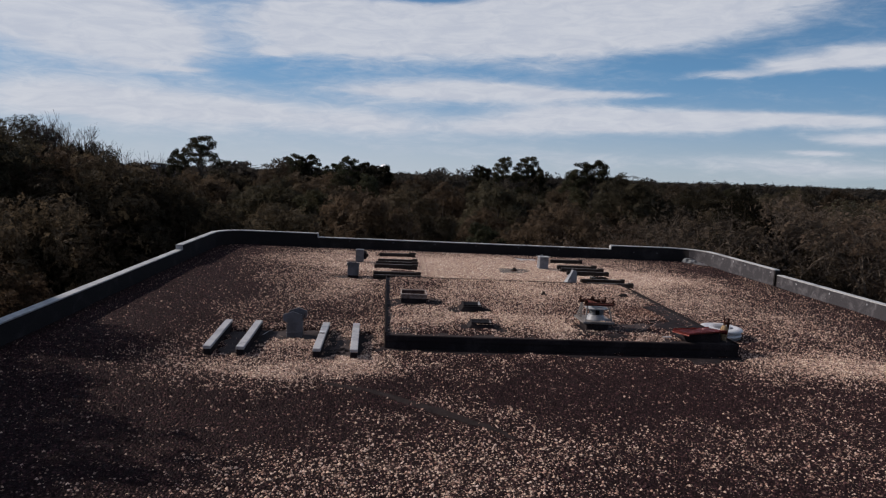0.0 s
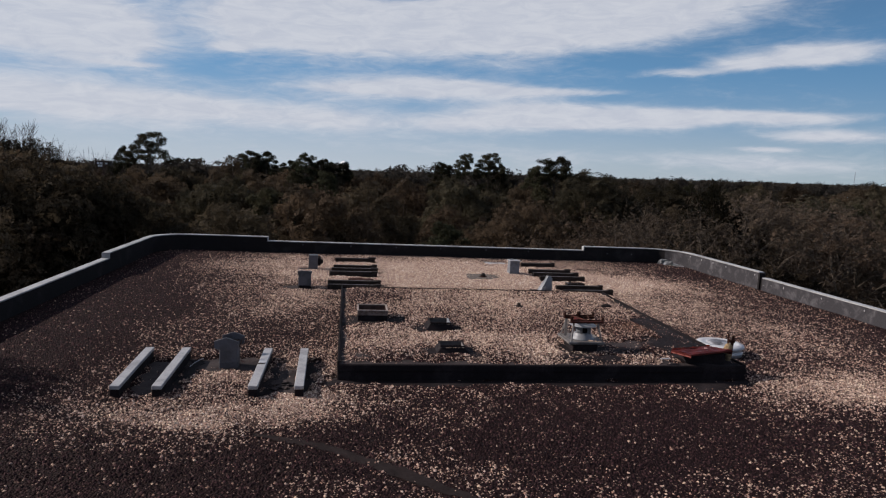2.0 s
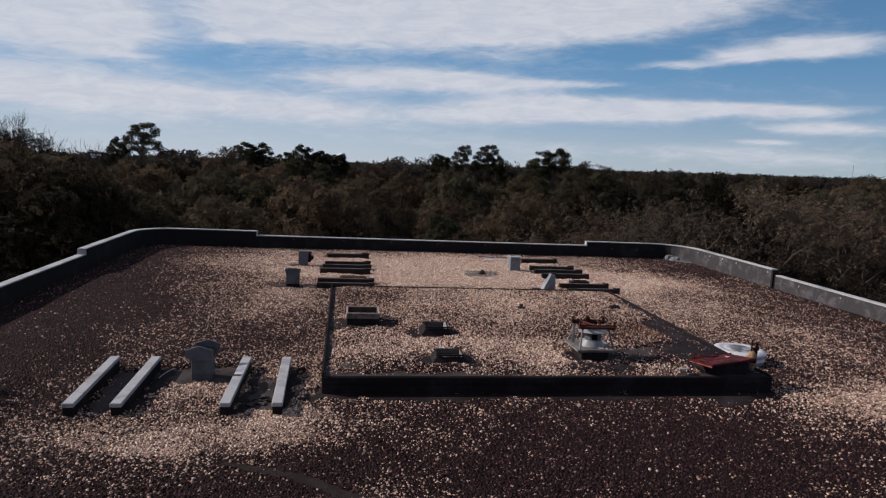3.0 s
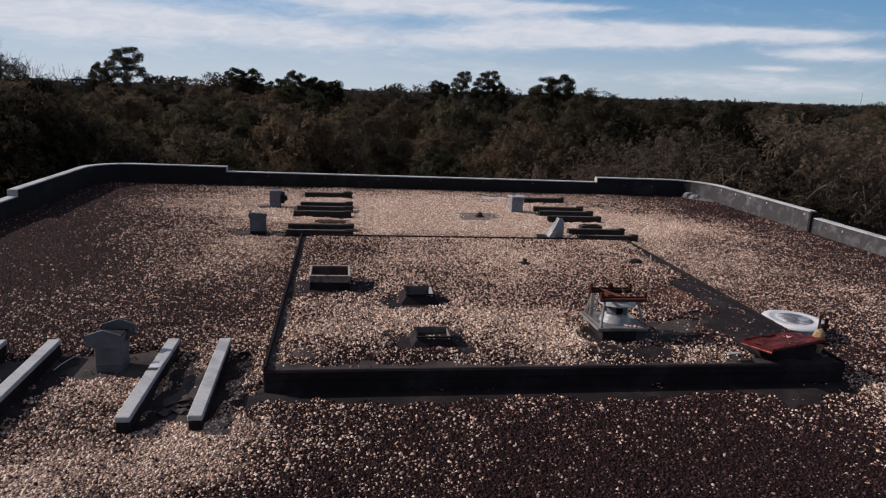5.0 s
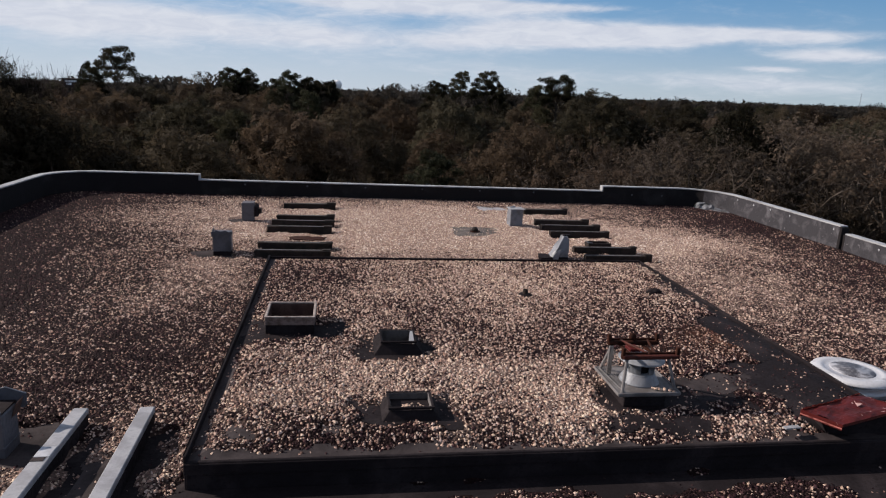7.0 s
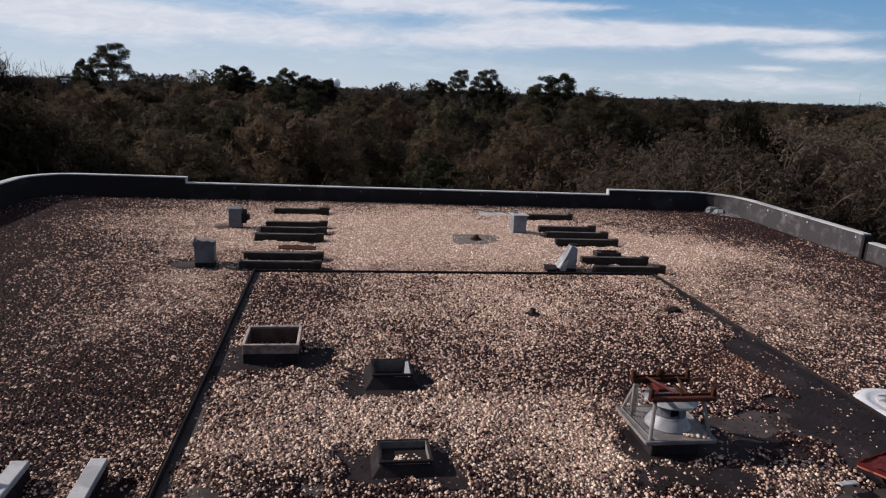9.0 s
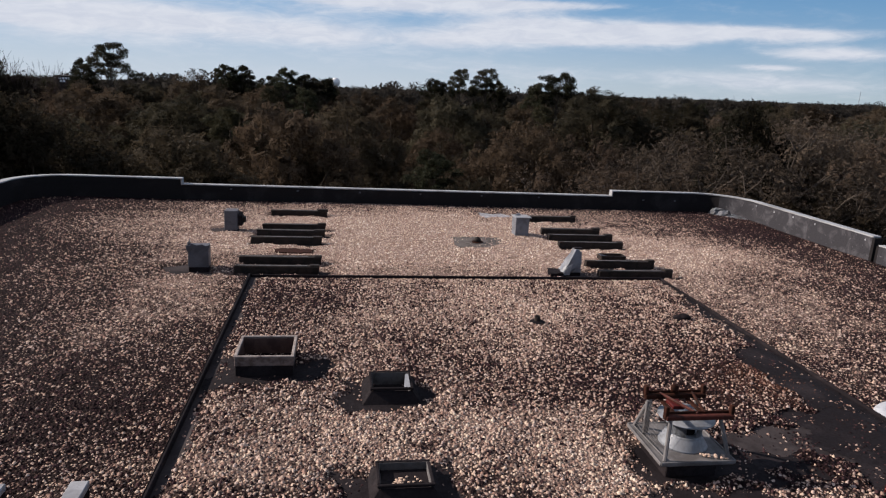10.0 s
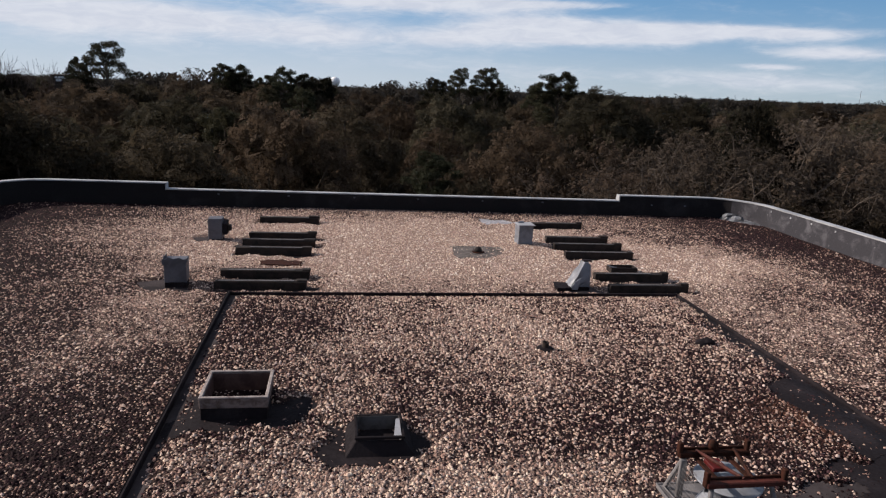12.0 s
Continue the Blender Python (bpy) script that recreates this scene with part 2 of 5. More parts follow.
def leafage(name, dark, light, dry, rough=0.85, fine=9.0, holes=0.0):
    """Foliage: leaf-scale mottling and relief, light and dry crowns from tree to tree."""
    m, nt, b = shader(name, rough)
    info = nt.nodes.new("ShaderNodeObjectInfo").outputs["Random"]
    isl = nt.nodes.new("ShaderNodeNewGeometry").outputs["Random Per Island"]
    p = place(nt)
    spray = noise_node(nt, p, fine, 5.0, 0.7).outputs[0]
    clump = noise_node(nt, p, 1.3, 3.0, 0.6).outputs[0]
    mix = calc(nt, "ADD", calc(nt, "MULTIPLY", isl, 0.35), ranged(nt, spray, 0.36, 0.68, 0.0, 0.65))
    c = mixed(nt, mix, dark, light)
    c = mixed(nt, calc(nt, "MULTIPLY", calc(nt, "FRACT", calc(nt, "MULTIPLY", info, 7.31)), 0.7), c, dry)
    value = nt.nodes.new("ShaderNodeHueSaturation")
    nt.links.new(c, value.inputs["Color"])
    shade = calc(nt, "MULTIPLY", calc(nt, "MULTIPLY_ADD", info, 1.20, 0.32), ranged(nt, clump, 0.3, 0.7, 0.8, 1.15))
    nt.links.new(shade, value.inputs["Value"])
    nt.links.new(value.outputs[0], b.inputs["Base Color"])
    b.inputs["Specular IOR Level"].default_value = 0.06
    # light passing through thin leaves
    through_leaf = nt.nodes.new("ShaderNodeBsdfTranslucent")
    nt.links.new(value.outputs[0], through_leaf.inputs[0])
    blend = nt.nodes.new("ShaderNodeMixShader")
    blend.inputs[0].default_value = 0.42
    nt.links.new(b.outputs[0], blend.inputs[1])
    nt.links.new(through_leaf.outputs[0], blend.inputs[2])
    final = blend.outputs[0]
    if holes:
        # each spray is broken up into single leaves
        gaps = noise_node(nt, p, holes, 2.0, 0.6, 0.3).outputs[0]
        clear_ = nt.nodes.new("ShaderNodeBsdfTransparent")
        cut = nt.nodes.new("ShaderNodeMixShader")
        nt.links.new(ranged(nt, gaps, 0.485, 0.525), cut.inputs[0])
        nt.links.new(clear_.outputs[0], cut.inputs[1])
        nt.links.new(final, cut.inputs[2])
        final = cut.outputs[0]
    nt.links.new(final, nt.nodes["Material Output"].inputs[0])
    return m


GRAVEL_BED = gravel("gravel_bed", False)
PEBBLE = gravel("pebble", True)
MEMBRANE = worn("black_roof_membrane", (0.012, 0.0098, 0.0112), (0.024, 0.0195, 0.0215), 2.4, 0.82, 0.0, 0.5)
DUSTY = worn("dusty_roof_membrane", (0.048, 0.040, 0.041), (0.020, 0.0165, 0.0175), 3.1, 0.82, 0.0, 0.5)
# one flashing in two tones: dark for shaded walls, paler for sunlit, weathered east
FLASHING = worn("wall_flashing", (0.016, 0.0145, 0.0155), (0.034, 0.031, 0.033), 1.7, 0.85, 0.0, 0.4, 0.5, 0.8)
WORN_SUNLIT = worn("worn_sunlit_flashing", (0.036, 0.035, 0.040), (0.088, 0.085, 0.094), 3.4, 0.82, 0.0, 0.5, 0.46, 0.72, flecks=(0.13, 0.125, 0.135))
SEAMED = worn("tarred_seam", (0.020, 0.015, 0.015), (0.010, 0.0075, 0.0075), 4.0, 0.85, 0.0, 0.6)
COPING = worn("coping_metal", (0.32, 0.325, 0.34), (0.19, 0.19, 0.20), 2.0, 0.55, 0.0, 0.15)
GALV = worn("galvanised_steel", (0.29, 0.295, 0.315), (0.19, 0.19, 0.205), 5.0, 0.55, 0.0, 0.2)
DUCT_PALE = worn("pale_duct_metal", (0.23, 0.245, 0.275), (0.15, 0.155, 0.17), 6.0, 0.55, 0.0, 0.3)
STEEL = worn("dull_steel", (0.150, 0.143, 0.146), (0.085, 0.078, 0.078), 6.0, 0.65, 0.0, 0.3)
DUCT_DULL = worn("dull_duct_metal", (0.150, 0.160, 0.185), (0.090, 0.094, 0.106), 6.0, 0.55, 0.0, 0.3)
PATCH = worn("silted_patch", (0.13, 0.115, 0.108), (0.055, 0.047, 0.045), 9.0, 0.85, 0.0, 0.8)
LINING = worn("grimy_lining", (0.10, 0.093, 0.093), (0.055, 0.048, 0.047), 12.0, 0.82)
GREY_DUCT = worn("grey_duct_metal", (0.080, 0.085, 0.104), (0.048, 0.050, 0.060), 6.0, 0.55, 0.0, 0.3)
WHITE = worn("white_enamel", (0.42, 0.43, 0.46), (0.22, 0.22, 0.24), 5.0, 0.4, 0.0, 0.2, 0.5, 0.75)
BRIGHT = worn("bright_white", (0.78, 0.79, 0.82), (0.5, 0.5, 0.53), 16.0, 0.35, 0.0, 0.2, 0.6, 0.85)
RINGS = worn("ringed_grime", (0.34, 0.345, 0.375), (0.050, 0.050, 0.060), 4.2, 0.5, 0.0, 0.3, 0.44, 0.58)
RUSTRED = worn("red_rusted_iron", (0.070, 0.018, 0.013), (0.024, 0.011, 0.009), 14.0, 0.75, 0.0, 0.8)
PALERIM = worn("bleached_wood", (0.29, 0.255, 0.24), (0.13, 0.10, 0.095), 16.0, 0.8, 0.0, 0.7)
GRIME = worn("grey_grime", (0.20, 0.20, 0.22), (0.45, 0.46, 0.49), 9.0, 0.6, 0.0, 0.3)
TIMBER = worn("tarred_timber", (0.030, 0.022, 0.019), (0.012, 0.010, 0.009), 8.0, 0.75, 0.0, 0.8, 0.4, 0.65, 60.0, 0.4)
WOODRIM = worn("weathered_wood_rim", (0.17, 0.135, 0.125), (0.075, 0.052, 0.046), 14.0, 0.8, 0.0, 0.7)
RUSTWOOD = worn("rusty_inside", (0.085, 0.052, 0.045), (0.050, 0.030, 0.027), 9.0, 0.8, 0.0, 0.6)
RUST = worn("rusted_iron", (0.042, 0.016, 0.011), (0.016, 0.010, 0.008), 22.0, 0.8, 0.2, 0.8)
REDPAINT = worn("red_paint", (0.064, 0.0065, 0.006), (0.032, 0.0055, 0.005), 7.0, 0.62, 0.0, 0.4, 0.5, 0.72, flecks=(0.42, 0.30, 0.29))
REDEDGE = worn("faded_red_edge", (0.30, 0.10, 0.085), (0.075, 0.012, 0.010), 11.0, 0.6)
PEELED = worn("peeled_paint", (0.46, 0.30, 0.28), (0.28, 0.12, 0.10), 20.0, 0.7)
TAN = worn("tan_foam", (0.27, 0.20, 0.12), (0.10, 0.065, 0.042), 26.0, 0.85, 0.0, 0.9)
SOIL = worn("forest_floor", (0.040, 0.032, 0.020), (0.022, 0.026, 0.014), 0.12, 0.95, 0.0, 0.8, 0.35, 0.65, 1.4)
BARK = worn("bark", (0.085, 0.068, 0.055), (0.045, 0.037, 0.029), 2.0, 0.9, 0.0, 0.9, 0.4, 0.65, 12.0)
PALEBARK = worn("pale_bark", (0.085, 0.070, 0.058), (0.045, 0.037, 0.032), 2.0, 0.9, 0.0, 0.9, 0.4, 0.65, 12.0)
BRICKWALL = worn("outer_wall", (0.20, 0.15, 0.12), (0.13, 0.10, 0.085), 0.8, 0.85)
OAK_TONES = ((0.020, 0.019, 0.0135), (0.052, 0.047, 0.031), (0.056, 0.037, 0.026))
PINE_TONES = ((0.017, 0.020, 0.013), (0.040, 0.043, 0.026), (0.032, 0.028, 0.017))
FAR_TONES = ((0.020, 0.020, 0.018), (0.036, 0.035, 0.031), (0.036, 0.030, 0.026))
MOSS_TONES = ((0.030, 0.024, 0.019), (0.120, 0.094, 0.072), (0.082, 0.057, 0.042))
LEAF_OAK, LEAF_PINE = leafage("oak_leaves", *OAK_TONES, holes=12.0), leafage("pine_needles", *PINE_TONES, holes=14.0)
LEAF_FAR, MOSS = leafage("far_leaves", *FAR_TONES, fine=2.0, holes=2.4), leafage("grey_moss", *MOSS_TONES, 0.9, 11.0, 14.0)
TWIG = worn("bare_twigs", (0.045, 0.032, 0.030), (0.030, 0.022, 0.021), 2.0, 0.9)


# ---- mesh helpers ----
def part(name, bm, material, parent=None, label="", smooth=False):
    me = bpy.data.meshes.new(name)
    bmesh.ops.recalc_face_normals(bm, faces=bm.faces[:])
    bm.to_mesh(me)
    bm.free()
    me.materials.append(material)
    if smooth:
        me.shade_smooth()
    ob = new(name, me)
    if parent is not None:
        ob.parent = parent
    if label:
        tagged(ob, label)
    return ob


def thing(name, x, y, z, label, category, group="", turn=0.0):
    ob = new(name)
    ob.matrix_basis = pose(x, y, z, 0, 0, turn)
    return tagged(ob, label, category, group)


def block(x0, x1, y0, y1, z0, z1, bevel=0.004, bm=None):
    made = bmesh.new()
    vs = [made.verts.new((x, y, z)) for z in (z0, z1) for y in (y0, y1) for x in (x0, x1)]
    for f in ((0, 1, 3, 2), (4, 6, 7, 5), (0, 4, 5, 1), (2, 3, 7, 6), (0, 2, 6, 4), (1, 5, 7, 3)):
        made.faces.new([vs[i] for i in f])
    bmesh.ops.recalc_face_normals(made, faces=made.faces[:])
    if bevel:
        bmesh.ops.bevel(made, geom=made.edges[:], offset=bevel, segments=1, affect="EDGES")
    if bm is None:
        return made
    me = bpy.data.meshes.new("join")
    made.to_mesh(me)
    made.free()
    bm.from_mesh(me)
    bpy.data.meshes.remove(me)
    return bm


def lathe(profile, seg=40, wobble=0.0):
    bm = bmesh.new()
    rings = []
    for r, z in profile:
        rings.append([bm.verts.new((r * math.cos(a) + random.uniform(-wobble, wobble), r * math.sin(a), z + random.uniform(-wobble, wobble)))
                      for a in (2 * math.pi * i / seg for i in range(seg))])
    for ra, rb in zip(rings, rings[1:]):
        for i in range(seg):
            bm.faces.new((ra[i], ra[(i + 1) % seg], rb[(i + 1) % seg], rb[i]))
    if profile[-1][0] > 0:
        bm.faces.new(rings[-1])
    if profile[0][0] > 0:
        bm.faces.new(rings[0][::-1])
    return bm


def rod(a, b, r, seg=8, r2=None):
    a, b = Vector(a), Vector(b)
    d = (b - a).normalized()
    u = d.orthogonal().normalized()
    v = d.cross(u)
    bm = bmesh.new()
    ends = [[bm.verts.new(p + rr * (math.cos(t) * u + math.sin(t) * v)) for t in (2 * math.pi * i / seg for i in range(seg))]
            for p, rr in ((a, r), (b, r if r2 is None else r2))]
    for i in range(seg):
        bm.faces.new((ends[0][i], ends[0][(i + 1) % seg], ends[1][(i + 1) % seg], ends[1][i]))
    bm.faces.new(ends[0][::-1]), bm.faces.new(ends[1])
    return bm


def extruded(outline, z0, z1):
    """A slab on an outline of (x, y)."""
    bm = bmesh.new()
    low = [bm.verts.new((x, y, z0)) for x, y in outline]
    top = [bm.verts.new((x, y, z1)) for x, y in outline]
    n = len(outline)
    for i in range(n):
        bm.faces.new((low[i], low[(i + 1) % n], top[(i + 1) % n], top[i]))
    bm.faces.new(top), bm.faces.new(low[::-1])
    return bm


def warp_at(x, y):
    """A slow wavering that breaks up straight borders."""
    return (0.055 * np.sin(7.3 * x + 2.1 * y + 1.3) + 0.04 * np.sin(13.1 * y - 5.7 * x) + 0.02 * np.sin(29 * x + 17 * y),
            0.055 * np.sin(6.1 * y - 3.3 * x + 0.4) + 0.04 * np.sin(14.7 * x + 4.1 * y) + 0.02 * np.sin(31 * y - 19 * x))


def ragged(x0, x1, y0, y1, jag=0.05, step=0.09):
    """A torn outline round a rectangle."""
    pts = []
    for (ax, ay), (bx, by) in (((x0, y0), (x1, y0)), ((x1, y0), (x1, y1)), ((x1, y1), (x0, y1)), ((x0, y1), (x0, y0))):
        n = max(2, int(math.hypot(bx - ax, by - ay) / step))
        for i in range(n):
            t = i / n
            pts.append((ax + (bx - ax) * t + random.uniform(-jag, jag), ay + (by - ay) * t + random.uniform(-jag, jag)))
    return pts


def quads(name, verts, faces, material, parent=None, smooth=False):
    """A mesh from numpy arrays of corners and of equal faces."""
    me = bpy.data.meshes.new(name)
    k = faces.shape[1]
    me.vertices.add(len(verts)), me.loops.add(faces.size), me.polygons.add(len(faces))
    me.vertices.foreach_set("co", verts.astype(np.float32).ravel())
    me.loops.foreach_set("vertex_index", faces.astype(np.int32).ravel())
    me.polygons.foreach_set("loop_start", np.arange(0, faces.size, k, dtype=np.int32))
    me.update(calc_edges=True)
    me.validate()
    me.materials.append(material)
    if smooth:
        me.shade_smooth()
    ob = new(name, me)
    if parent is not None:
        ob.parent = parent
    return ob

# ---- the building: roof, parapet, platform ----
WEST, EAST, NORTH, SOUTH = -5.20, 10.40, 22.10, -6.0
LOW, HIGH, BASE, THICK = 0.37, 0.49, -9.6, 0.125
PX, PY0, PY1, PZ = 5.54, 10.41, 15.70, 0.20


def wall_path(*runs):
    """A polyline of straight points and rounded corners: (x, y) or (cx, cy, r, a0, a1)."""
    pts = []
    for r in runs:
        if len(r) == 2:
            pts.append(r)
        else:
            cx, cy, rad, a0, a1 = r
            pts += [(cx + rad * math.cos(radians(a0 + (a1 - a0) * i / 28)), cy + rad * math.sin(radians(a0 + (a1 - a0) * i / 28))) for i in range(29)]
    return pts


def ribbon(pts, out0, out1, z0, z1):
    """A band along pts from offset out0 to out1 on the outer side, from z0 to z1."""
    bm = bmesh.new()
    rows = []
    for i, p in enumerate(pts):
        a, b = Vector(pts[max(i - 1, 0)]), Vector(pts[min(i + 1, len(pts) - 1)])
        d = (b - a).normalized()
        n = Vector((-d.y, d.x))
        q = Vector(p)
        rows.append([bm.verts.new((*(q + n * o), z)) for o, z in ((out0, z0), (out1, z0), (out1, z1), (out0, z1))])
    for ra, rb in zip(rows, rows[1:]):
        for i in range(4):
            bm.faces.new((ra[i], ra[(i + 1) % 4], rb[(i + 1) % 4], rb[i]))
    bm.faces.new(rows[0][::-1]), bm.faces.new(rows[-1])
    return bm


SKIN = {}


def parapet(name, pts, top, label):
    """Outer wall with black flashing inside and a metal coping that laps over both faces."""
    wall = tagged(part(name, ribbon(pts, 0.012, THICK, BASE, top - 0.03), BRICKWALL), label, "wall", kind="structure")
    turn = 13 if name == "wall_north_east" else 0
    if turn:
        part("flashing", ribbon(pts[:turn + 1], 0.0, 0.010, 0.0, top - 0.029), FLASHING, wall, "black membrane flashing up the parapet")
    # east faces take the weathered tone, painted paler for the sun on them
    lining = part("flashing", ribbon(pts[turn:], 0.0, 0.010, 0.0, top - 0.029), WORN_SUNLIT if "east" in name else FLASHING, wall, "membrane flashing up the parapet")
    coping = part("coping", ribbon(pts, -0.012, THICK + 0.02, top - 0.022, top), COPING, wall, "light grey metal coping")
    SKIN[wall] = (lining, coping)
    return wall


# walked clockwise, so that the outer side lies to the left of each line
parapet("wall_west", wall_path((WEST, SOUTH), (WEST, 17.88)), LOW, "low black-flashed parapet with a light metal coping")
wall_nw = parapet("wall_north_west", wall_path((WEST, 17.88), (WEST + 0.85, NORTH - 0.85, 0.85, 180, 90), (-2.22, NORTH)), HIGH, "raised rounded corner of the black-flashed parapet")
wall_n = parapet("wall_north", wall_path((-2.22, NORTH), (7.42, NORTH)), LOW, "low black-flashed parapet with a light metal coping")
wall_ne = parapet("wall_north_east", wall_path((7.42, NORTH), (EAST - 1.05, NORTH - 1.05, 1.05, 90, 0), (EAST, 17.55)), HIGH, "raised rounded corner of the black-flashed parapet")
wall_e = parapet("wall_east", wall_path((EAST, 17.40), (EAST, SOUTH)), LOW, "low black-flashed parapet with a light metal coping")
parapet("wall_south", wall_path((EAST, SOUTH), (WEST, SOUTH)), LOW, "low black-flashed parapet with a light metal coping")

# metal closures where the parapet steps
for wall, x0, x1, y0, y1 in ((wall_nw, -2.225, -2.200, 22.078, 22.245), (wall_ne, 7.400, 7.427, 22.078, 22.245), (wall_nw, -5.345, -5.175, 17.865, 17.9)):
    part("closure", block(x0, x1, y0, y1, LOW - 0.02, HIGH + 0.002, 0.003), COPING, SKIN[wall][1], "light metal end closure of the coping")
part("closure", block(10.385, 10.54, 17.50, 17.565, -0.01, HIGH - 0.03, 0.003), FLASHING, wall_ne)
part("stub_wall", block(10.43, 10.53, 17.40, 17.505, BASE, 0.33, 0.003), FLASHING, wall_ne)

# small washer plates that hold the flashing
for y, z in ((21.0, 0.40), (20.35, 0.39), (19.72, 0.40), (19.05, 0.39), (17.72, 0.39), (16.55, 0.26), (15.25, 0.27), (14.0, 0.27), (12.7, 0.26), (11.4, 0.27)):
    w = wall_ne if y > 17.5 else wall_e
    part("washer_plate", block(EAST - 0.012, EAST - 0.001, y - 0.016, y + 0.016, z - 0.018, z + 0.018, 0.003), GRIME, SKIN[w][0], "small pale washer plate")
for x in (-1.2, 0.2, 1.55, 2.9, 4.3, 5.65, 8.2, 9.0):
    w = wall_n if x < 7.4 else wall_ne
    part("washer_plate", block(x - 0.02, x + 0.02, NORTH - 0.010, NORTH - 0.001, 0.27, 0.30, 0.003), GREY_DUCT, SKIN[w][0])

# torn white flashing in the north-east corner
torn = tagged(bpy.data.objects.new("torn_flashing", None), "torn whitish flashing peeling off the corner", "flashing")
scene.collection.objects.link(torn)
torn.matrix_basis = pose(9.98, 21.60, 0.0, 0, 0, -48)
bm = bmesh.new()
rows = []
for i in range(17):
    u = i / 16
    h = (0.17 * math.sin(math.pi * min(1.0, u * 1.7)) ** 0.6 if u < 0.59 else 0.09 * (1 - u) / 0.41) + 0.03 + 0.09 * abs(noise.noise((u * 13, 2, 3)))
    rows.append([bm.verts.new((-0.36 + 0.92 * u, 0.05 - 0.09 * (1 - k / 5) + 0.06 * noise.noise((u * 9, k * 1.1, 5)), h * k / 5 + 0.004)) for k in range(6)])
for ra, rb in zip(rows, rows[1:]):
    for k in range(5):
        bm.faces.new((ra[k], rb[k], rb[k + 1], ra[k + 1]))
bmesh.ops.solidify(bm, geom=bm.faces[:], thickness=0.010)
part("sheet", bm, DUCT_PALE, torn)

roof = tagged(part("roof_deck", block(WEST - 0.011, EAST + 0.011, SOUTH - 0.011, NORTH + 0.011, -0.5, 0.0, 0), GRAVEL_BED), "flat roof covered with weathered river gravel", "roof", kind="structure")

# stretches where the gravel has been scraped off the membrane, and black strips that deepen cast shadows: outline box,
# level, colour
BARE_ROOF = [
    # MEMBRANE strips east of the sleepers and before the platform blacken their cast shadows
    (-2.40, -2.04, 9.80, 11.20, DUSTY), (-0.92, -0.76, 9.80, 11.22, MEMBRANE), (-0.42, -0.27, 9.82, 11.20, MEMBRANE), (-1.98, -1.84, 9.82, 11.22, MEMBRANE),
    (-0.78, -0.50, 9.90, 10.78, DUSTY), (-0.10, 5.62, 10.15, 10.44, MEMBRANE), (4.58, 5.12, 9.94, 10.26, MEMBRANE), (-2.05, -1.02, 10.78, 11.28, DUSTY),
    (-0.16, 0.10, 10.14, 10.50, DUSTY), (-1.22, -0.62, 16.45, 16.95, DUSTY), (-1.05, -0.5, 19.15, 19.5, DUSTY), (4.18, 4.9, 16.38, 16.7, DUSTY),
    (4.1, 4.7, 20.9, 21.4, GRIME),
]
TIMBERS = [(y, x0, x1) for x0, x1, ys in ((-0.30, 0.85, (16.56, 17.07, 18.34, 18.86, 19.37, 20.70)), (4.94, 6.08, (16.47, 17.04, 18.31, 18.90, 19.42, 20.67))) for y in ys]
# black strip on the shadow side of each timber deepens its cast shadow
BARE_ROOF += [(x0 - 0.02, x1 + 0.10, y - 0.17, y + 0.02, MEMBRANE) for y, x0, x1 in TIMBERS]
BARE_DECK = [
    (0.06, 0.98, 12.47, 12.98, MEMBRANE), (1.13, 1.84, 11.96, 12.48, MEMBRANE), (1.17, 1.88, 10.72, 11.16, MEMBRANE), (3.12, 4.05, 10.86, 11.42, MEMBRANE),
    (3.95, 4.75, 11.16, 11.54, DUSTY), (3.98, 4.40, 10.96, 11.16, MEMBRANE), (3.08, 3.86, 10.56, 10.75, MEMBRANE), (4.72, 5.50, 10.46, 11.25, MEMBRANE),
    (4.65, 5.50, 11.25, 11.78, MEMBRANE), (5.04, 5.50, 11.78, 13.15, MEMBRANE), (5.28, 5.50, 13.15, 14.6, MEMBRANE), (0.24, 0.42, 10.66, 10.80, DUSTY),
    (0.80, 1.00, 10.66, 10.82, DUSTY),
]
BARE = [(*r[:4], level, r[4]) for rows_, level in ((BARE_ROOF, 0.0), (BARE_DECK, PZ)) for r in rows_]
def bare_at(box, x, y):
    wx, wy = warp_at(x, y)
    return (x + wx > box[0]) & (x + wx < box[1]) & (y + wy > box[2]) & (y + wy < box[3])

LAYER = 0.038


def bare_depth(x, y, z):
    """0 inside the bare stretches of one level, rising to 1 where the gravel lies full."""
    full = np.ones_like(x)
    wx, wy = warp_at(x, y)
    for x0, x1, y0, y1, level, mat in BARE:
        if abs(level - z) < 0.05:
            d = np.maximum(np.maximum(x0 - x - wx, x + wx - x1), np.maximum(y0 - y - wy, y + wy - y1))
            t = np.clip(d / 0.07 + 0.15, 0.0, 1.0)
            full = np.minimum(full, t * t * (3 - 2 * t))
    return full


def roof_z(x, y):
    """The gravel on the roof: a layer a few stones deep that thins out at bare stretches."""
    swell = 0.007 * np.sin(1.9 * x + 0.7 * y) * np.sin(1.3 * y - 0.9 * x + 1.1) + 0.003 * np.sin(5.3 * x - 4.1 * y)
    return bare_depth(x, y, 0.0) * (LAYER + swell)


# raised platform with black edge flashing
RISE = 0.065


def deck_z(x, y):
    """The platform's surface: level inside, sloping down to its edges."""
    d = np.minimum(np.minimum(x, PX - x), np.minimum(y - PY0, PY1 - y))
    t = np.clip(d / 0.32, 0.0, 1.0)
    return PZ + RISE * t * t * (3 - 2 * t) - 0.030 * t * (1.0 - bare_depth(x, y, PZ))


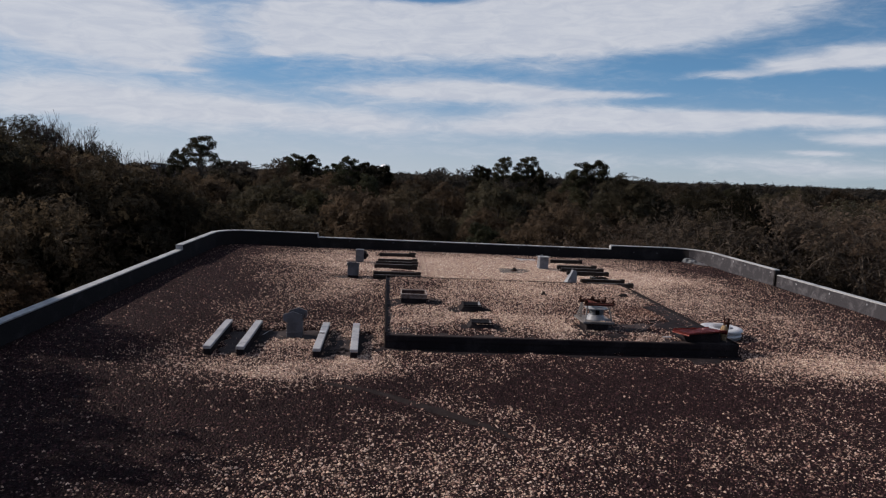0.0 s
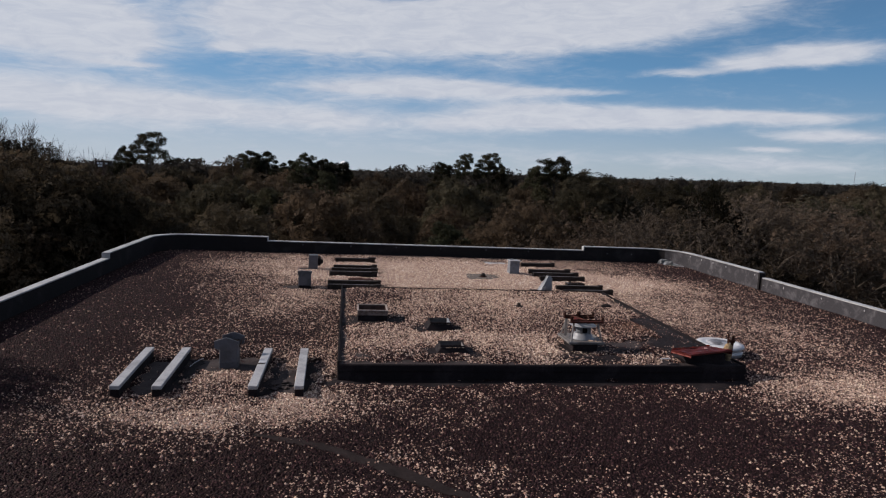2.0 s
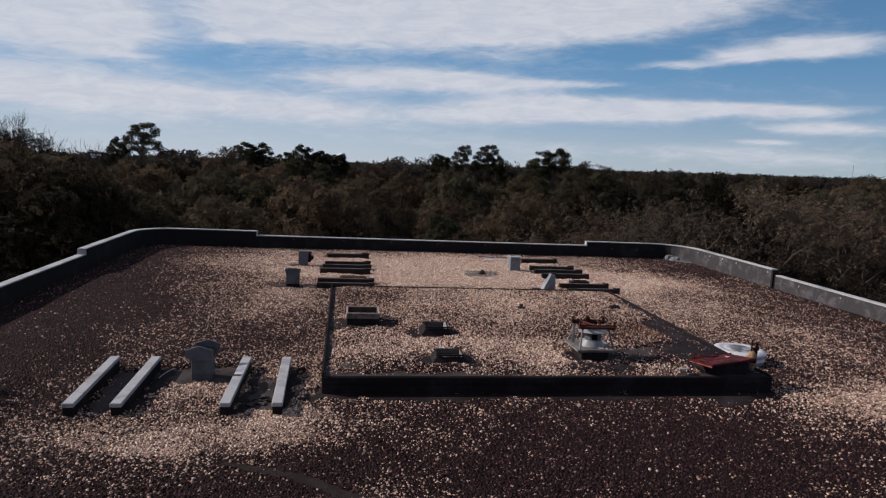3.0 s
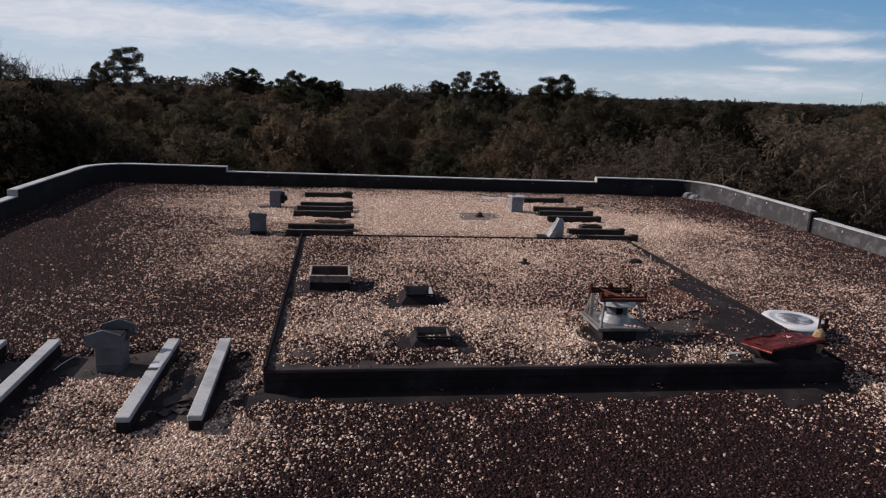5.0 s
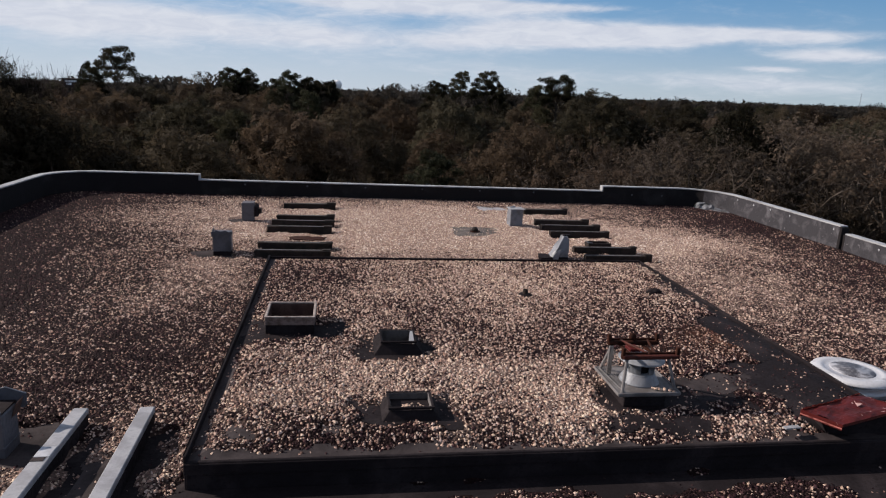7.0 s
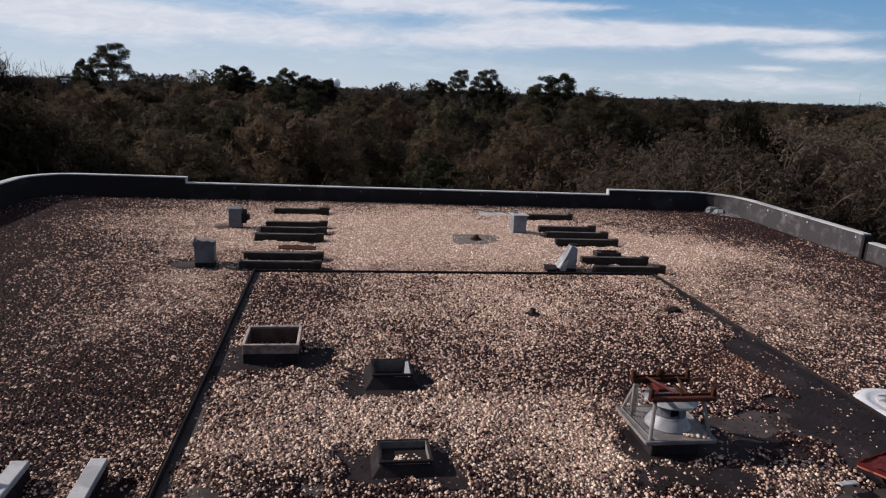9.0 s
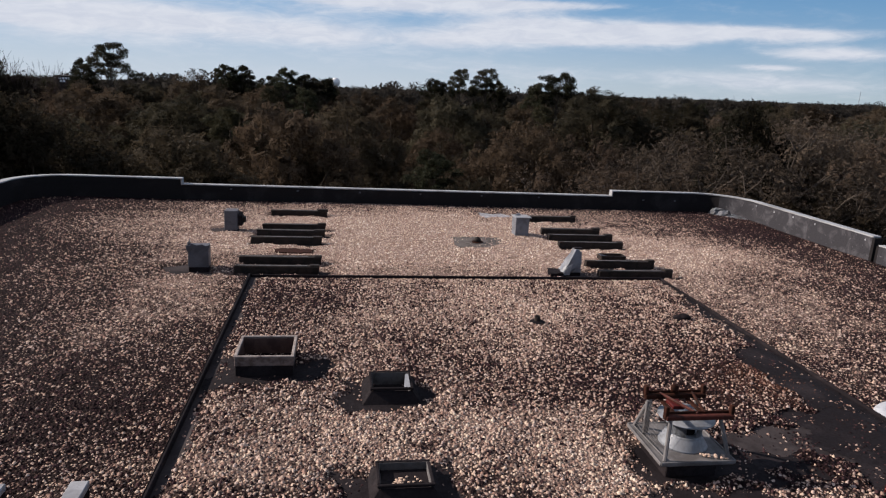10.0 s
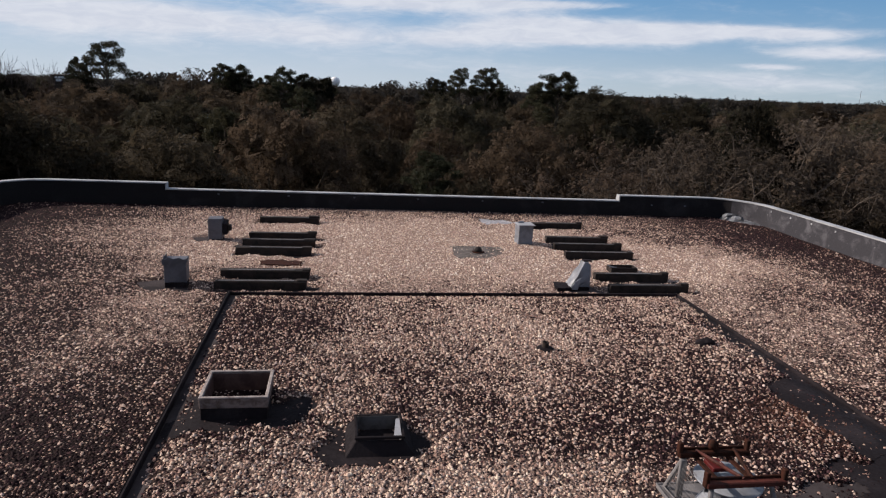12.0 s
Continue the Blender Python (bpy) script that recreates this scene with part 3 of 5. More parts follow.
def lay(inside, x0, x1, y0, y1, step, height):
    """A thin sheet on a grid of cells, where inside(x, y) holds, at height(x, y)."""
    xs, ys = np.arange(x0, x1 + step * 0.5, step), np.arange(y0, y1 + step * 0.5, step)
    gx, gy = np.meshgrid(xs, ys)
    cx, cy = gx[:-1, :-1] + step / 2, gy[:-1, :-1] + step / 2
    keep = inside(cx, cy)
    n = len(xs)
    bm = bmesh.new()
    gz = height(gx, gy)
    made = {}
    for j, i in zip(*np.nonzero(keep)):
        vs = []
        for jj, ii in ((j, i), (j, i + 1), (j + 1, i + 1), (j + 1, i)):
            if (jj, ii) not in made:
                made[jj, ii] = bm.verts.new((gx[jj, ii], gy[jj, ii], gz[jj, ii]))
            vs.append(made[jj, ii])
        bm.faces.new(vs)
    return bm


def bed_sheet(x0, x1, y0, y1, step):
    """The gravel's surface over a stretch of the roof, on an even grid."""
    nx, ny = int(round((x1 - x0) / step)) + 1, int(round((y1 - y0) / step)) + 1
    gx, gy = np.meshgrid(np.linspace(x0, x1, nx), np.linspace(y0, y1, ny))
    verts = np.stack([gx, gy, roof_z(gx, gy)], 2).reshape(-1, 3)
    corner = (np.arange(ny - 1)[:, None] * nx + np.arange(nx - 1)[None]).reshape(-1, 1)
    faces = corner + np.array([[0, 1, nx + 1, nx]])
    return quads("gravel_bed", verts, faces[verts[faces, 2].max(1) > 0.004], GRAVEL_BED, roof, True)


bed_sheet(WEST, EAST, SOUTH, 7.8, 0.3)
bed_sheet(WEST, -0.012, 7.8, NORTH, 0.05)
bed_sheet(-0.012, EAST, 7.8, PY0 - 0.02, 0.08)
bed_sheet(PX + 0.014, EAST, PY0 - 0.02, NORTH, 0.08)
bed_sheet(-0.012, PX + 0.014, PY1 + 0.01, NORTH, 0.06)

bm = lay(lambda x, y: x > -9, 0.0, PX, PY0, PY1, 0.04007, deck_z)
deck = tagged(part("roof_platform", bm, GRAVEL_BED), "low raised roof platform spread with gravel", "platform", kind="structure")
for nm, box in (("edge_front", (0.0, PX, PY0 - 0.02, PY0 + 0.011, 0.0, PZ + 0.012)), ("edge_back", (0.0, PX, PY1 - 0.011, PY1 + 0.01, 0.0, PZ + 0.040)),
                ("edge_side", (-0.012, 0.011, PY0 - 0.015, PY1 + 0.01, 0.0, PZ + 0.055)), ("edge_side", (PX - 0.011, PX + 0.014, PY0 - 0.015, PY1 + 0.01, 0.0, PZ + 0.030))):
    part(nm, block(*box, 0.006), MEMBRANE, deck, "black membrane edge of the platform")
part("edge_lap", block(-0.01, PX + 0.01, PY0 - 0.032, PY0 - 0.021, 0.125, PZ + 0.004, 0.004), MEMBRANE, deck, "lapped black membrane strip")
part("edge_trim", block(-0.016, -0.0125, PY0, PY1, 0.15, PZ + 0.0575, 0.001), MEMBRANE, deck, "thin dark edge strip")
part("edge_sheet", lay(lambda x, y: y < PY0 + np.where(x < 2.0, 0.10, np.where(x < 4.4, 0.05, 0.12)) + 0.03 * np.sin(9 * x) + 0.02 * np.sin(23 * x), 0.0, PX, PY0, PY0 + 0.22, 0.02, lambda x, y: deck_z(x, y) + 0.004), DUSTY, deck, "dusty membrane strip along the edge")
part("edge_sheet", lay(lambda x, y: x < 0.09 + 0.03 * np.sin(5 * y) + 0.02 * np.sin(17 * y), 0.0, 0.16, PY0 + 0.2, PY1, 0.02, lambda x, y: deck_z(x, y) + 0.004), DUSTY, deck)
part("edge_sheet", lay(lambda x, y: x > PX - 0.10 - 0.04 * np.sin(4 * y), PX - 0.2, PX, PY0 + 0.2, PY1, 0.02, lambda x, y: deck_z(x, y) + 0.004), MEMBRANE, deck)

for k, spot in enumerate(BARE):
    x0, x1, y0, y1, z, mat = spot
    lift = 0.004 + 0.0009 * (k % 7)
    g = (max(x0 - 0.12, 0.02), min(x1 + 0.12, PX - 0.02), max(y0 - 0.12, PY0 + 0.02), min(y1 + 0.12, PY1 - 0.02)) if z else (x0 - 0.12, x1 + 0.12, y0 - 0.12, y1 + 0.12)
    bm = lay(lambda x, y: bare_at(spot, x, y), *g, 0.021, (lambda x, y: deck_z(x, y) + lift) if z else (lambda x, y: x * 0 + lift))
    part("bare_membrane", bm, mat, deck if z else roof, "bare dark membrane with the gravel scraped off, black along cast shadows")

# exposed curving seam in the roofing
SEAM = [(-0.80, 8.60), (-0.40, 8.43), (-0.08, 8.27), (0.16, 8.06), (0.36, 7.90), (0.52, 7.78), (0.72, 7.58), (0.98, 7.36), (1.18, 7.18), (1.34, 6.95)]
SEAM_WIDE = (0.015, 0.035, 0.045, 0.05, 0.06, 0.085, 0.06, 0.045, 0.04, 0.015)
left, right = [], []
for i in range(46):
    q = min(i / 5, 8.999)
    (ax, ay), (bx, by), t = SEAM[int(q)], SEAM[int(q) + 1], q % 1
    w = SEAM_WIDE[int(q)] * (1 - t) + SEAM_WIDE[int(q) + 1] * t
    x, y = ax + (bx - ax) * t + random.uniform(-.02, .02), ay + (by - ay) * t
    left.append((x - 0.6 * w, y - 0.9 * w - random.uniform(0, .03))), right.append((x + 0.6 * w, y + 0.9 * w + random.uniform(0, .03)))
part("bare_seam", extruded(left + right[::-1], LAYER - 0.02, LAYER + 0.008), SEAMED, roof, "bare curving seam of dark membrane")

# ---- timber and metal-clad sleepers ----
def sleeper(x0, x1, y0, y1, h, clad, label, group, turn=0.0):
    cx, cy = (x0 + x1) / 2, (y0 + y1) / 2
    ob = thing("sleeper_support", cx, cy, 0.0, label, "support", group, turn)
    hx, hy = (x1 - x0) / 2, (y1 - y0) / 2
    if clad:
        part("core", block(-hx + 0.006, hx - 0.006, -hy + 0.006, hy - 0.006, 0.0, h - 0.012, 0.004), MEMBRANE, ob, "black lower sides")
        part("cladding", block(-hx, hx, -hy, hy, h - 0.045, h, 0.006), GALV, ob, "pale sheet-metal top")
    else:
        bm = block(-hx, hx, -hy, hy, 0.0, h, 0.008)
        for v in bm.verts:
            v.co += Vector((random.uniform(-.012, .012), random.uniform(-.006, .006), random.uniform(-.006, .006) if v.co.z > 0.02 else 0))
        part("beam", bm, TIMBER, ob)
        part("top_strip", block(-hx + random.uniform(0.03, 0.3), hx - random.uniform(0.04, 0.3), -hy + 0.012, -hy + 0.035, h + 0.001, h + 0.007, 0.002), STEEL, ob, "dusty felt strip on the top")
        part("end_lump", block(hx - random.uniform(0.10, 0.2), hx + 0.012, -hy + 0.01, hy - 0.012, h - 0.02, h + random.uniform(0.012, 0.03), 0.008), TIMBER, ob, "splintered end of the timber")
    return ob


for x, turn in ((-2.475, 2.2), (-2.015, 1.2), (-0.955, 0.0), (-0.455, 1.3)):
    sleeper(x - 0.055, x + 0.055, 9.70, 11.30, 0.165, True, "pale metal-clad sleeper lying on bare membrane", "metal sleepers round the duct", turn)
sleeper_joint = thing("splice_plate", -0.955, 10.66, 0.165, "small bright metal splice plate on a sleeper", "plate")
part("plate", block(-0.050, 0.050, -0.065, 0.065, 0.0, 0.006, 0.002), WHITE, sleeper_joint)
part("tar_smear", block(-0.052, 0.03, -0.115, -0.068, 0.0, 0.004, 0.001), DUSTY, sleeper_joint, "dark smear on the sleeper")
for y, x0, x1 in ((16.56, -0.31, 0.83), (17.07, -0.32, 0.85), (18.34, -0.32, 0.82), (18.86, -0.29, 0.86), (19.37, -0.24, 0.86), (20.70, -0.23, 0.87)):
    sleeper(x0, x1, y - 0.055, y + 0.055, 0.125, False, "dark tarred timber sleeper on pale gravel", "timber sleepers", random.uniform(-1, 1))
for y, x0, x1 in ((16.47, 4.94, 6.09), (17.04, 4.94, 6.07), (18.31, 4.92, 6.08), (18.90, 4.91, 6.12), (19.42, 4.92, 6.08), (20.67, 5.04, 6.03)):
    sleeper(x0, x1, y - 0.055, y + 0.055, 0.125, False, "dark tarred timber sleeper on pale gravel", "timber sleepers", random.uniform(-1, 1))


# ---- open curbs on the platform ----
def slab(outline, axis, at, thick):
    """A plate cut to an outline of (u, z), standing across axis."""
    bm = bmesh.new()
    sheets = [[bm.verts.new((u, q, z) if axis == "y" else (q, u, z)) for u, z in outline] for q in (at, at + thick)]
    n = len(outline)
    for i in range(n):
        bm.faces.new((sheets[0][i], sheets[0][(i + 1) % n], sheets[1][(i + 1) % n], sheets[1][i]))
    bm.faces.new(sheets[0][::-1]), bm.faces.new(sheets[1])
    return bm


def sheet(corners, thick):
    """A bent plate of given thickness on four corners."""
    bm = bmesh.new()
    n = (Vector(corners[1]) - Vector(corners[0])).cross(Vector(corners[2]) - Vector(corners[0])).normalized() * thick
    lay = [[bm.verts.new(Vector(c) + k * n) for c in corners] for k in (0, 1)]
    m = len(corners)
    for i in range(m):
        bm.faces.new((lay[0][i], lay[0][(i + 1) % m], lay[1][(i + 1) % m], lay[1][i]))
    bm.faces.new(lay[0][::-1]), bm.faces.new(lay[1])
    return bm


def curb(x0, x1, y0, y1, h, rim, inside, label, flare=0.0, lit_side=False):
    cx, cy = (x0 + x1) / 2, (y0 + y1) / 2
    ob = thing("roof_curb", cx, cy, PZ, label, "roof curb", "open curbs on the platform")
    hx, hy, t = (x1 - x0) / 2, (y1 - y0) / 2, 0.013 if rim is WOODRIM else 0.012
    for nm, b in (("side", (-hx, hx, -hy, -hy + t)), ("side", (-hx, hx, hy - t, hy)), ("side", (-hx, -hx + t, -hy + t, hy - t)), ("side", (hx - t, hx, -hy + t, hy - t))):
        bm = block(*b, 0.0, h - 0.03, 0.004)
        if flare:
            for v in bm.verts:
                if v.co.z < 0.05:
                    v.co.x += flare * (1 if v.co.x > 0 else -1) * (abs(v.co.x) > hx - 2 * t)
                    v.co.y += flare * (1 if v.co.y > 0 else -1) * (abs(v.co.y) > hy - 2 * t)
        part(nm, bm, MEMBRANE, ob, "black membrane side")
    for b in ((-hx - .006, hx + .006, -hy - .006, -hy + t + .004), (-hx - .006, hx + .006, hy - t - .004, hy + .006), (-hx - .006, -hx + t + .004, -hy + t + .005, hy - t - .005), (hx - t - .004, hx + .006, -hy + t + .005, hy - t - .005)):
        part("rim", block(*b, h - 0.075 if rim is WOODRIM else h - 0.02, h, 0.004), rim, ob, "weathered rim")
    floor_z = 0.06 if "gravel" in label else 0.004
    # black sheet, the shade inside the curb put into its colour
    part("bottom", block(-hx + t, hx - t, -hy + t, hy - t, floor_z, floor_z + 0.018, 0), MEMBRANE, ob, "bottom in black for its shade")
    if rim is WOODRIM:
        for b in ((-hx - .010, hx + .010, -hy - .010, -hy + t + .003), (-hx - .010, hx + .010, hy - t - .003, hy + .010), (-hx - .010, -hx + t + .003, -hy + t + .004, hy - t - .004), (hx - t - .003, hx + .010, -hy + t + .004, hy - t - .004)):
            part("rim_cap", block(*b, h + 0.001, h + 0.014, 0.004), PALERIM, ob, "bleached splintered top board")
    for sx in (-1, 1):
        # east lining of the gravel curb in a paler metal, for the sun on it
        side = STEEL if sx > 0 and "gravel" in label else inside
        part("lining", block(min(sx * (hx - t - .001), sx * (hx - t - .006)), max(sx * (hx - t - .001), sx * (hx - t - .006)), -hy + t + .004, hy - t - .004, 0.03, h - 0.005, 0), side, ob)
    part("lining", block(-hx + t + .007, hx - t - .007, hy - t - .007, hy - t - .002, 0.03, h - 0.005, 0), inside, ob)
    if lit_side:
        # added pale plate that stands in for the sunlit inner east side
        bm = sheet(((hx - 0.070, -hy + 0.02, h - 0.012), (hx - 0.018, -hy + 0.02, h - 0.012), (hx - 0.02, 0.04, h + 0.022), (hx - 0.045, 0.04, h + 0.022)), 0.005)
        part("torn_flap", bm, GALV, ob, "pale plate standing in for the sunlit inner side")
    return ob


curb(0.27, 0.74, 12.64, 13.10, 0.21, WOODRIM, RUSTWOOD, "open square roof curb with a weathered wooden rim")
curb(1.37, 1.70, 12.14, 12.46, 0.155, MEMBRANE, LINING, "black flashed roof curb with a pale plate inside its east side", 0.10, True)
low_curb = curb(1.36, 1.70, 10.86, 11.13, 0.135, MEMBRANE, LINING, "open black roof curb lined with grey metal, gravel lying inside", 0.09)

for k in range(26):
    bm = bmesh.new()
    bmesh.ops.create_icosphere(bm, subdivisions=1, radius=0.009)
    for v in bm.verts:
        v.co = Vector((v.co.x * 1.2, v.co.y, v.co.z * 0.7)) + 0.002 * noise.noise_vector(v.co * 90 + Vector((k, 0, 0)))
    o = part("stone", bm, PEBBLE, low_curb)
    o.location = (random.gauss(-0.02, 0.045), random.gauss(-0.02, 0.03), 0.082 + 0.004 * (k % 3))

# ---- rusty equipment stand on a metal base plate ----
stand = thing("equipment_stand", 3.43, 11.16, PZ, "metal plate with a round duct collar under a rusty iron frame", "equipment stand")
part("curb_box", block(-0.17, 0.19, -0.19, 0.20, 0.0, 0.155, 0.006), MEMBRANE, stand, "black flashed curb")
plate = part("base_plate", block(-0.25, 0.27, -0.258, 0.27, 0.156, 0.185, 0.006), STEEL, stand, "galvanised base plate")
for b in ((-0.252, 0.272, -0.264, -0.251), (-0.252, 0.272, 0.262, 0.275), (-0.258, -0.245, -0.26, 0.26), (0.263, 0.276, -0.26, 0.26)):
    part("plate_lip", block(*b, 0.168, 0.192, 0.003), STEEL, plate)
bm = lathe([(0.165, 0.186), (0.16, 0.195), (0.125, 0.255), (0.120, 0.26), (0.120, 0.272)], 32)
collar = part("collar", bm, DUCT_PALE, stand, "spun metal cone", True)
collar.location = (0.03, 0.0, 0.0)
for k in range(4):
    a0 = radians(90 * k + 12)
    bm = bmesh.new()
    arc = [(0.116 * math.cos(a0 + radians(8 * i)), 0.116 * math.sin(a0 + radians(8 * i))) for i in range(8)]
    vs = [[bm.verts.new((x, y, z)) for x, y in arc] for z in (0.26, 0.375)]
    for i in range(7):
        bm.faces.new((vs[0][i], vs[0][i + 1], vs[1][i + 1], vs[1][i]))
    bmesh.ops.solidify(bm, geom=bm.faces[:], thickness=0.008)
    o = part("stack_panel", bm, DUCT_PALE, stand, "curved stack panel between openings")
    o.location = (0.03, 0.0, 0.0)
# black core, the shade behind the openings put into its colour
o = part("stack_core", lathe([(0.07, 0.19), (0.07, 0.375)], 24), MEMBRANE, stand, "black core for the shade inside the stack")
o.location = (0.03, 0, 0)
o = part("top_disc", lathe([(0.185, 0.375), (0.19, 0.380), (0.185, 0.386), (0.0, 0.394)], 36), DUCT_PALE, stand, "round pale metal cover", True)
o.location = (0.03, 0.0, 0.0)
for sx, sy in ((-1, -1), (1, -1), (-1, 1), (1, 1)):
    part("leg", rod((0.01 + sx * 0.225, sy * 0.235, 0.186), (0.01 + sx * 0.175, sy * 0.15, 0.445), 0.014, 8), STEEL, stand, "slanting grey leg")
for sy in (-1, 1):
    y = sy * 0.155
    rail = part("rail", block(-0.21, 0.27 if sy < 0 else 0.24, y - 0.026, y + 0.022, 0.440, 0.474, 0.006), RUSTRED if sy < 0 else RUST, stand, "rusty angle-iron rail")
    part("rail_web", block(-0.21, 0.27 if sy < 0 else 0.24, y + 0.010, y + 0.022, 0.4745, 0.489, 0.003), RUST, rail)
    for x in ((-0.205, 0.255) if sy < 0 else (-0.2, 0.02, 0.225)):
        part("upright_lug", block(x - 0.013, x + 0.013, y - 0.018, y + 0.018, 0.440, 0.535, 0.004), RUST, rail, "rusty upright lug")
for x in (-0.10, 0.10):
    part("cross_bar", block(x - 0.016, x + 0.016, -0.136, 0.136, 0.43, 0.444, 0.003), RUST, stand)
for x0, x1, z in ((-0.10, 0.02, 0.478), (0.14, 0.07, 0.478)):
    part("brace", rod((x0, 0.15, z), (x1, -0.15, z), 0.011, 6), RUSTRED if x0 < 0 else RUST, stand, "slanting red iron brace")
o = part("bolt_head", lathe([(0.022, 0.0), (0.024, 0.02), (0.02, 0.045), (0.008, 0.055)], 12), RUST, stand, "rounded rusty bolt head", True)
o.location = (0.0, 0.15, 0.4895)
part("leg_gusset", block(-0.205, -0.165, 0.115, 0.135, 0.19, 0.438, 0.004), STEEL, stand, "flat grey inner strut")
guard = part("guard_frame", rod((-0.225, 0.225, 0.195), (-0.20, -0.22, 0.195), 0.005, 6), STEEL, stand, "thin wire guard")
for k in range(15):
    u = k / 14
    part("wire", rod((-0.224 + 0.02 * u, 0.22 - 0.30 * u, 0.196), (-0.185, 0.145 - 0.17 * u, 0.435), 0.0011, 3), STEEL, guard)
for k in range(9):
    u = (k + 1) / 10
    part("wire", rod((-0.224 + 0.037 * u, 0.22 - 0.07 * u, 0.196 + 0.24 * u), (-0.204 + 0.017 * u, -0.08 + 0.055 * u, 0.196 + 0.24 * u), 0.0011, 3), STEEL, guard)
for k in range(14):
    bm = bmesh.new()
    bmesh.ops.create_icosphere(bm, subdivisions=1, radius=0.011)
    for v in bm.verts:
        v.co = Vector((v.co.x * 1.2, v.co.y, v.co.z * 0.7)) + 0.002 * noise.noise_vector(v.co * 90 + Vector((k, 3, 0)))
    o = part("stone", bm, PEBBLE, stand)
    o.location = (0.06 + 0.013 * k + random.uniform(-.02, .02), -0.20 - 0.002 * k + random.uniform(-.02, .02), 0.196)
part("red_bracket", block(-0.09, 0.0, -0.03, 0.08, 0.4445, 0.47, 0.004), REDPAINT, stand, "red-painted bracket")

# ---- red hatch cover, round cap and stub pipe ----
hatch = thing("hatch_cover", 5.00, 10.60, PZ, "bent red sheet-metal cover on a black curb", "hatch")
part("curb_box", block(-0.26, 0.30, -0.10, 0.18, 0.0, 0.15, 0.006), MEMBRANE, hatch, "black flashed curb")
bm = bmesh.new()
N = 12
grid = []
for j in range(N + 1):
    row = []
    for i in range(N + 1):
        u, v = i / N, j / N
        a = Vector((-0.30, -0.27)).lerp(Vector((0.42, -0.06)), u)
        c = Vector((-0.46, -0.02)).lerp(Vector((0.26, 0.25)), u)
        p = a.lerp(c, v)
        z = 0.185 + 0.012 * u * (1 - v) - 0.02 * u * v + 0.022 * noise.noise((u * 4, v * 3, 2)) + 0.008 * noise.noise((u * 11, v * 9, 5)) + (0.02 * max(0, 1 - abs(u - 0.72) * 14) if v > 0.45 else 0)
        row.append(bm.verts.new((p.x, p.y, z)))
    grid.append(row)
for j in range(N):
    for i in range(N):
        bm.faces.new((grid[j][i], grid[j][i + 1], grid[j + 1][i + 1], grid[j + 1][i]))
cover = part("cover", bm, REDPAINT, hatch, "crumpled red sheet")
# torn upstand along the back edge, its height uneven
bm = bmesh.new()
low, top = [], []
for i in range(25):
    u = i / 24
    p = Vector((-0.46, -0.02, 0.178)).lerp(Vector((0.26, 0.25, 0.150)), u)
    h = 0.004 + 0.022 * abs(noise.noise((u * 9, 4.0, 1.0))) + (0.016 if 0.50 < u < 0.56 else 0.0) + (0.014 if u > 0.86 else 0.0)
    low.append(bm.verts.new(p)), top.append(bm.verts.new(p + Vector((0.008 * noise.noise((u * 14, 1, 7)), -0.012 - 0.25 * h, h + 0.018))))
for i in range(24):
    bm.faces.new((low[i], low[i + 1], top[i + 1], top[i]))
bmesh.ops.solidify(bm, geom=bm.faces[:], thickness=0.005)
part("torn_upstand", bm, REDEDGE, cover, "torn red upstand with peeled edges")
part("edge_fold", rod((-0.305, -0.272, 0.150), (-0.465, -0.02, 0.152), 0.006, 6), REDEDGE, cover, "folded pink edge")
part("peeled_flake", sheet(((0.02, -0.02, 0.197), (0.10, 0.02, 0.199), (0.055, 0.04, 0.199), (0.07, 0.075, 0.198)), 0.003), PEELED, cover, "peeled pale flake of paint")
for nm, p0, p1, d0, d1, mat in (("front_lip", (-0.30, -0.27, 0.185), (0.42, -0.06, 0.197), 0.024, 0.022, REDPAINT), ("side_lip", (-0.30, -0.27, 0.185), (-0.46, -0.02, 0.185), 0.05, 0.04, REDPAINT),
                            ("side_lip", (0.42, -0.06, 0.197), (0.26, 0.25, 0.165), 0.06, 0.06, REDPAINT), ("back_lip", (-0.46, -0.02, 0.185), (0.26, 0.25, 0.165), 0.06, 0.06, REDPAINT)):
    a, b = Vector(p0), Vector(p1)
    bm = sheet((a, b, b - Vector((0, 0, d1)), a - Vector((0, 0, d0))), 0.006)
    part(nm, bm, mat, cover, "")

cap = thing("ventilator_cap", 5.93, 11.70, 0.0, "round white metal ventilator cap with a grimy top", "ventilator")
part("drum", lathe([(0.335, 0.0), (0.335, 0.07), (0.345, 0.075), (0.345, 0.085), (0.335, 0.09), (0.33, 0.13), (0.34, 0.135), (0.34, 0.145), (0.33, 0.15)], 56), WHITE, cap, "ribbed white drum", True)
lid = part("lid", lathe([(0.33, 0.151), (0.36, 0.158), (0.365, 0.168), (0.35, 0.19), (0.29, 0.205), (0.26, 0.205), (0.25, 0.198), (0.20, 0.20)], 56), WHITE, cap, "rounded white lid", True)
part("centre", lathe([(0.20, 0.201), (0.19, 0.206), (0.09, 0.206), (0.08, 0.213), (0.02, 0.22), (0.0, 0.22)], 40), RINGS, lid, "grimy ringed centre of the lid", True)

